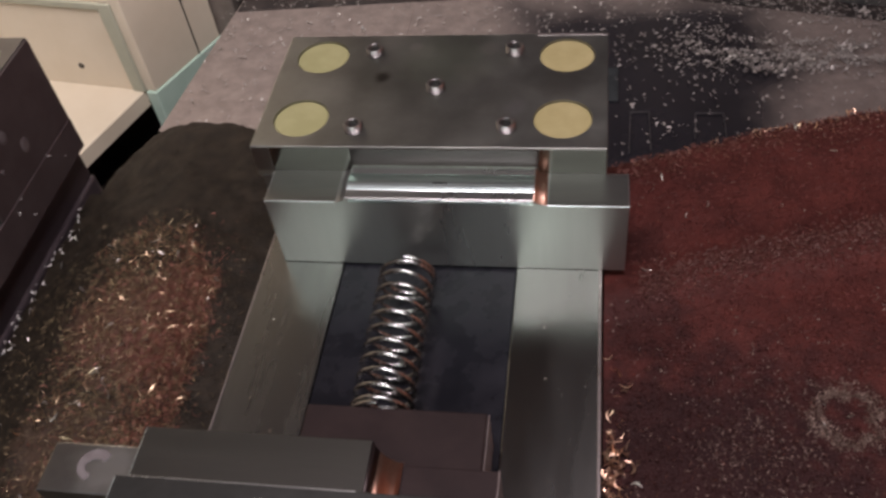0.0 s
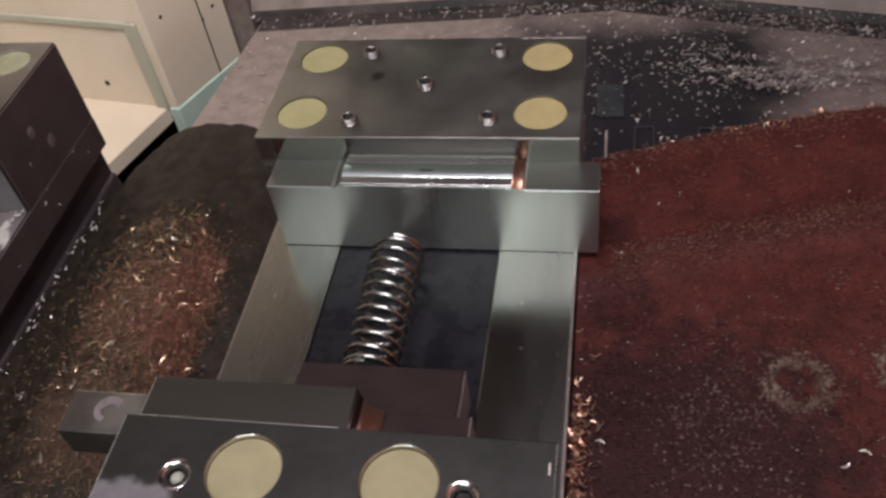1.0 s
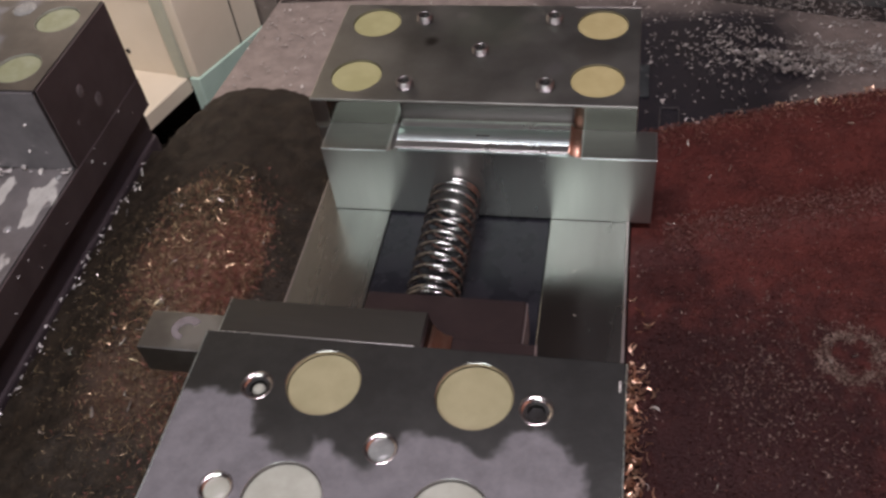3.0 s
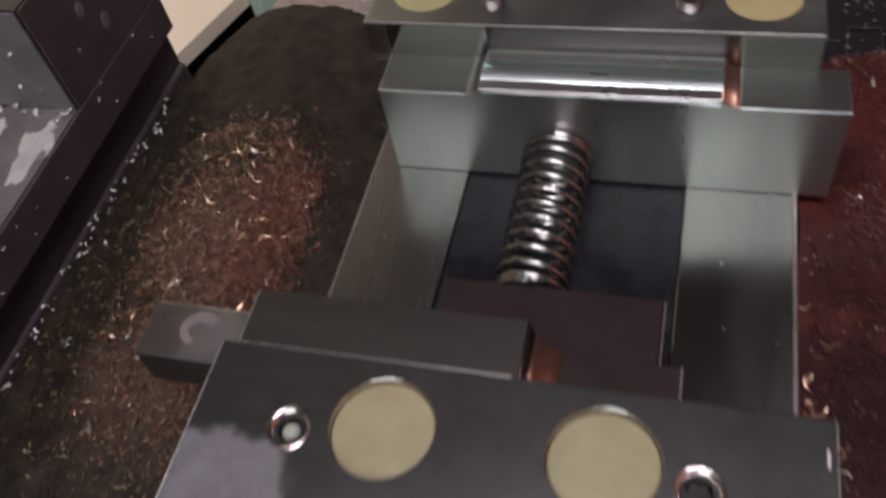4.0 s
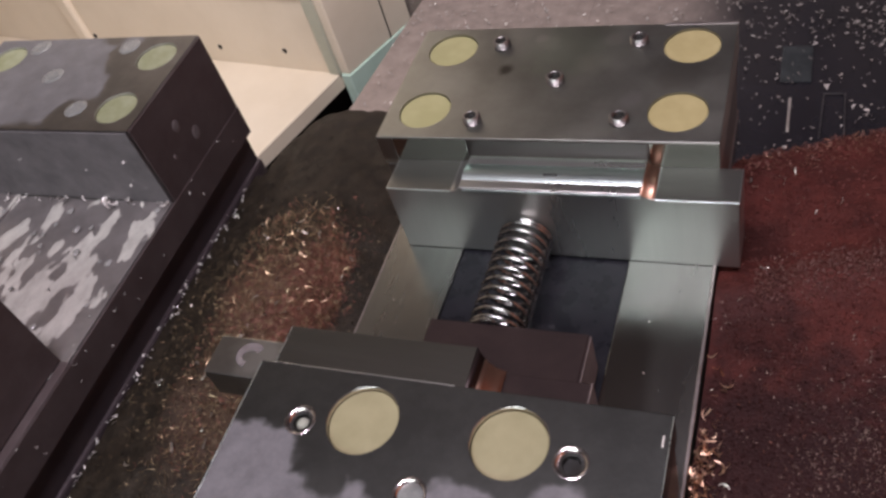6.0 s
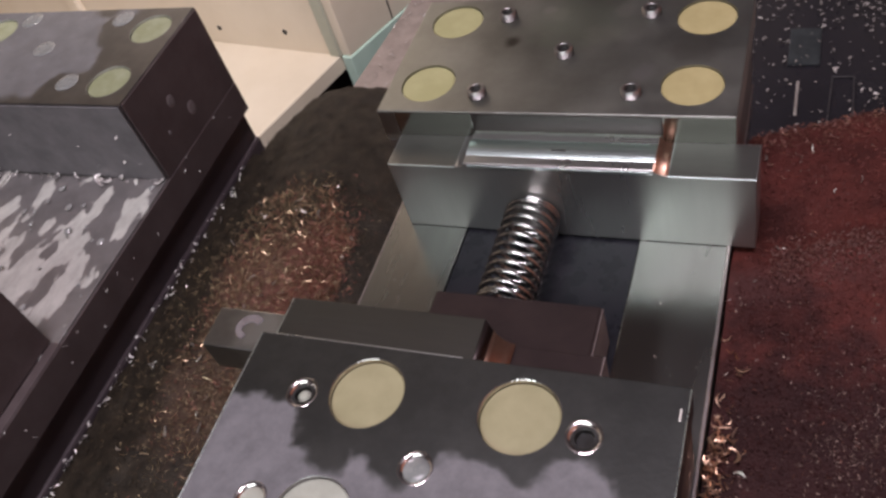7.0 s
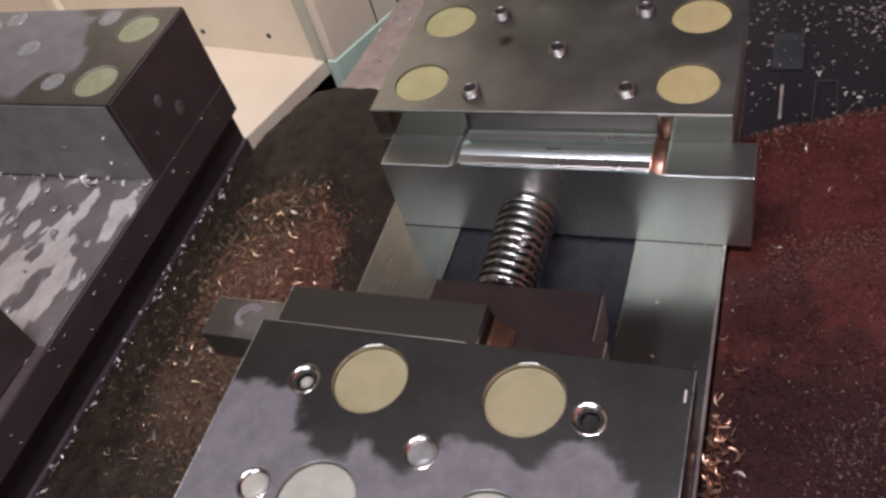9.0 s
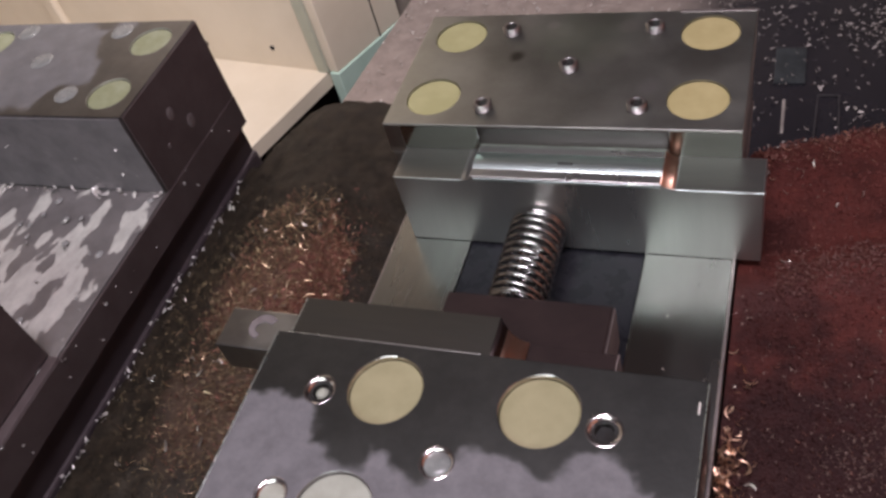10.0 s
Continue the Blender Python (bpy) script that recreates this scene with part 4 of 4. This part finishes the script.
# Hoops trace pale outlines on the tray, placed to fit the camera's view.
for x0, x1, y0, y1 in ((0.273, 0.312, 0.572, 0.622), (0.193, 0.221, 0.545, 0.624)):
    w = 0.0018
    hoop = prism([(x0, y0), (x0 + w, y0), (x0 + w + 0.003, y1 - w), (x1 - w, y1 - w), (x1 - w, y0 + 0.004), (x1, y0 + 0.004), (x1, y1), (x0 + 0.003, y1)], -0.4495, -0.4468, 0.0005)
    tagged(link_mesh("tray_mark", hoop, mat("dull_tray_mark", (0.075, 0.072, 0.078), 0.45, 0.3, (0.04, 0.038, 0.042), 90)), "dull hoop-shaped outline laid on the wet tray", "scrap")
streak("tray_reflection", "pale blue-grey plate standing in for a reflection in the tray", 0.146, 0.182, 0.645, 0.715, mat("blue_grey_reflection", (0.055, 0.065, 0.072), 0.4, 0.3, (0.03, 0.036, 0.042), 60))


def on_tray(core):
    def place(rnd):
        while True:
            x, y = rnd.uniform(-0.42, 0.9), rnd.uniform(0.45, 0.93)
            fold = 0.935 if x < 0.171 else 0.945 - 0.24 * (x - 0.171)
            if y > fold - 0.01 or rnd.random() > core(x, y, fold):
                continue
            return x, y, -0.447 + rnd.uniform(0, 0.004)
    return place


chips("tray_chips", "pale chips strewn over the tray", M_PALECHIP, 4600, on_tray(lambda x, y, f: 0.012 + 1.3 * math.exp(-((x - 0.43) / 0.12) ** 2 - ((y - 0.736) / 0.030) ** 2) * max(0.0, 0.5 + 1.6 * noise.noise(Vector((x * 22, y * 60, 0)))) + 0.10 * (0.35 if x < 0.26 else 1.0) * math.exp(-((y - 0.80) / 0.06) ** 2) * max(0.1, 0.4 + 2 * noise.noise(Vector((x * 18, y * 40, 7))))), 0.0048, width=0.34, seed=14, slant=14)
chips("fold_chips", "pale chips gathered at the foot of the sheet", M_PALECHIP, 1300, on_tray(lambda x, y, f: math.exp(-((y - f + 0.03) / 0.022) ** 2) * (0.25 if x < 0 else 1.0)), 0.0048, width=0.34, seed=15, slant=14)


def on_sheet(rnd):
    d, n = Vector((0.973, -0.233)), Vector((0.233, 0.973))
    z = -0.445 + 0.010 * rnd.random()
    p = Vector((0.171, 0.946)) + d * rnd.uniform(0.0, 0.6) + n * (0.5 * (z + 0.452) - 0.008)
    return p.x, p.y, z


chips("sheet_chips", "pale chips stuck to the wet splash sheet", M_PALECHIP, 200, on_sheet, 0.0055, width=0.34, seed=26)

# ---- spring: short arcs of wire that follow one another ----
SPRING_X, SPRING_Z, SPRING_R, WIRE, TURNS, STEPS = 0.0693, 0.0098, 0.0112, 0.00100, 12, 8
FREE = 0.0715        # length of the spring before it touches the jaw
spring = thing("coil_spring", SPRING_X, -0.020, SPRING_Z, "bright steel coil spring pressed between jaw and slide block", "spring")


def wire_arc():
    bm = bmesh.new()
    loops = []
    half = math.pi / STEPS * 1.10
    for i in range(7):
        a = -half + 2 * half * i / 6
        c = Vector((SPRING_R * math.sin(a), 0, SPRING_R * math.cos(a)))
        out = Vector((math.sin(a), 0, math.cos(a)))
        loops.append([bm.verts.new(c + out * (WIRE * math.cos(2 * math.pi * k / 10)) + Vector((0, WIRE * math.sin(2 * math.pi * k / 10), 0))) for k in range(10)])
    for a, b in zip(loops, loops[1:]):
        for k in range(10):
            bm.faces.new((a[k], a[(k + 1) % 10], b[(k + 1) % 10], b[k]))
    bmesh.ops.recalc_face_normals(bm, faces=bm.faces[:])
    for f in bm.faces:
        f.smooth = True
    me = bpy.data.meshes.new("coil")
    bm.to_mesh(me)
    bm.free()
    me.materials.append(M_SPRING)
    return me


coil_mesh = wire_arc()
COILS = []
for i in range(TURNS * STEPS):
    ob = new("coil", coil_mesh)
    ob.parent = spring
    COILS.append(ob)

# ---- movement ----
JAW = [(0.0, -0.1525), (0.5, -0.1515), (1.0, -0.1508), (1.5, -0.147), (2.0, -0.1425), (2.5, -0.1388), (2.7, -0.137), (3.25, -0.133), (3.8, -0.130),
       (4.5, -0.1265), (5.0, -0.1240), (5.5, -0.123), (6.0, -0.1222), (6.7, -0.1195), (7.3, -0.1168), (7.6, -0.1155), (8.0, -0.1137), (8.5, -0.1125), (9.2, -0.1122), (10.0, -0.112)]


def coil_place(f):
    """Share of the length at share f of the wire: the end coils lie close together."""
    e = 1.3 / TURNS
    k = 0.35
    total = 1 - 2 * e * (1 - k)
    if f < e:
        d = f * k
    elif f < 1 - e:
        d = e * k + (f - e)
    else:
        d = e * k + (1 - 2 * e) + (f - 1 + e) * k
    return d / total, (k if f < e or f > 1 - e else 1.0) / total


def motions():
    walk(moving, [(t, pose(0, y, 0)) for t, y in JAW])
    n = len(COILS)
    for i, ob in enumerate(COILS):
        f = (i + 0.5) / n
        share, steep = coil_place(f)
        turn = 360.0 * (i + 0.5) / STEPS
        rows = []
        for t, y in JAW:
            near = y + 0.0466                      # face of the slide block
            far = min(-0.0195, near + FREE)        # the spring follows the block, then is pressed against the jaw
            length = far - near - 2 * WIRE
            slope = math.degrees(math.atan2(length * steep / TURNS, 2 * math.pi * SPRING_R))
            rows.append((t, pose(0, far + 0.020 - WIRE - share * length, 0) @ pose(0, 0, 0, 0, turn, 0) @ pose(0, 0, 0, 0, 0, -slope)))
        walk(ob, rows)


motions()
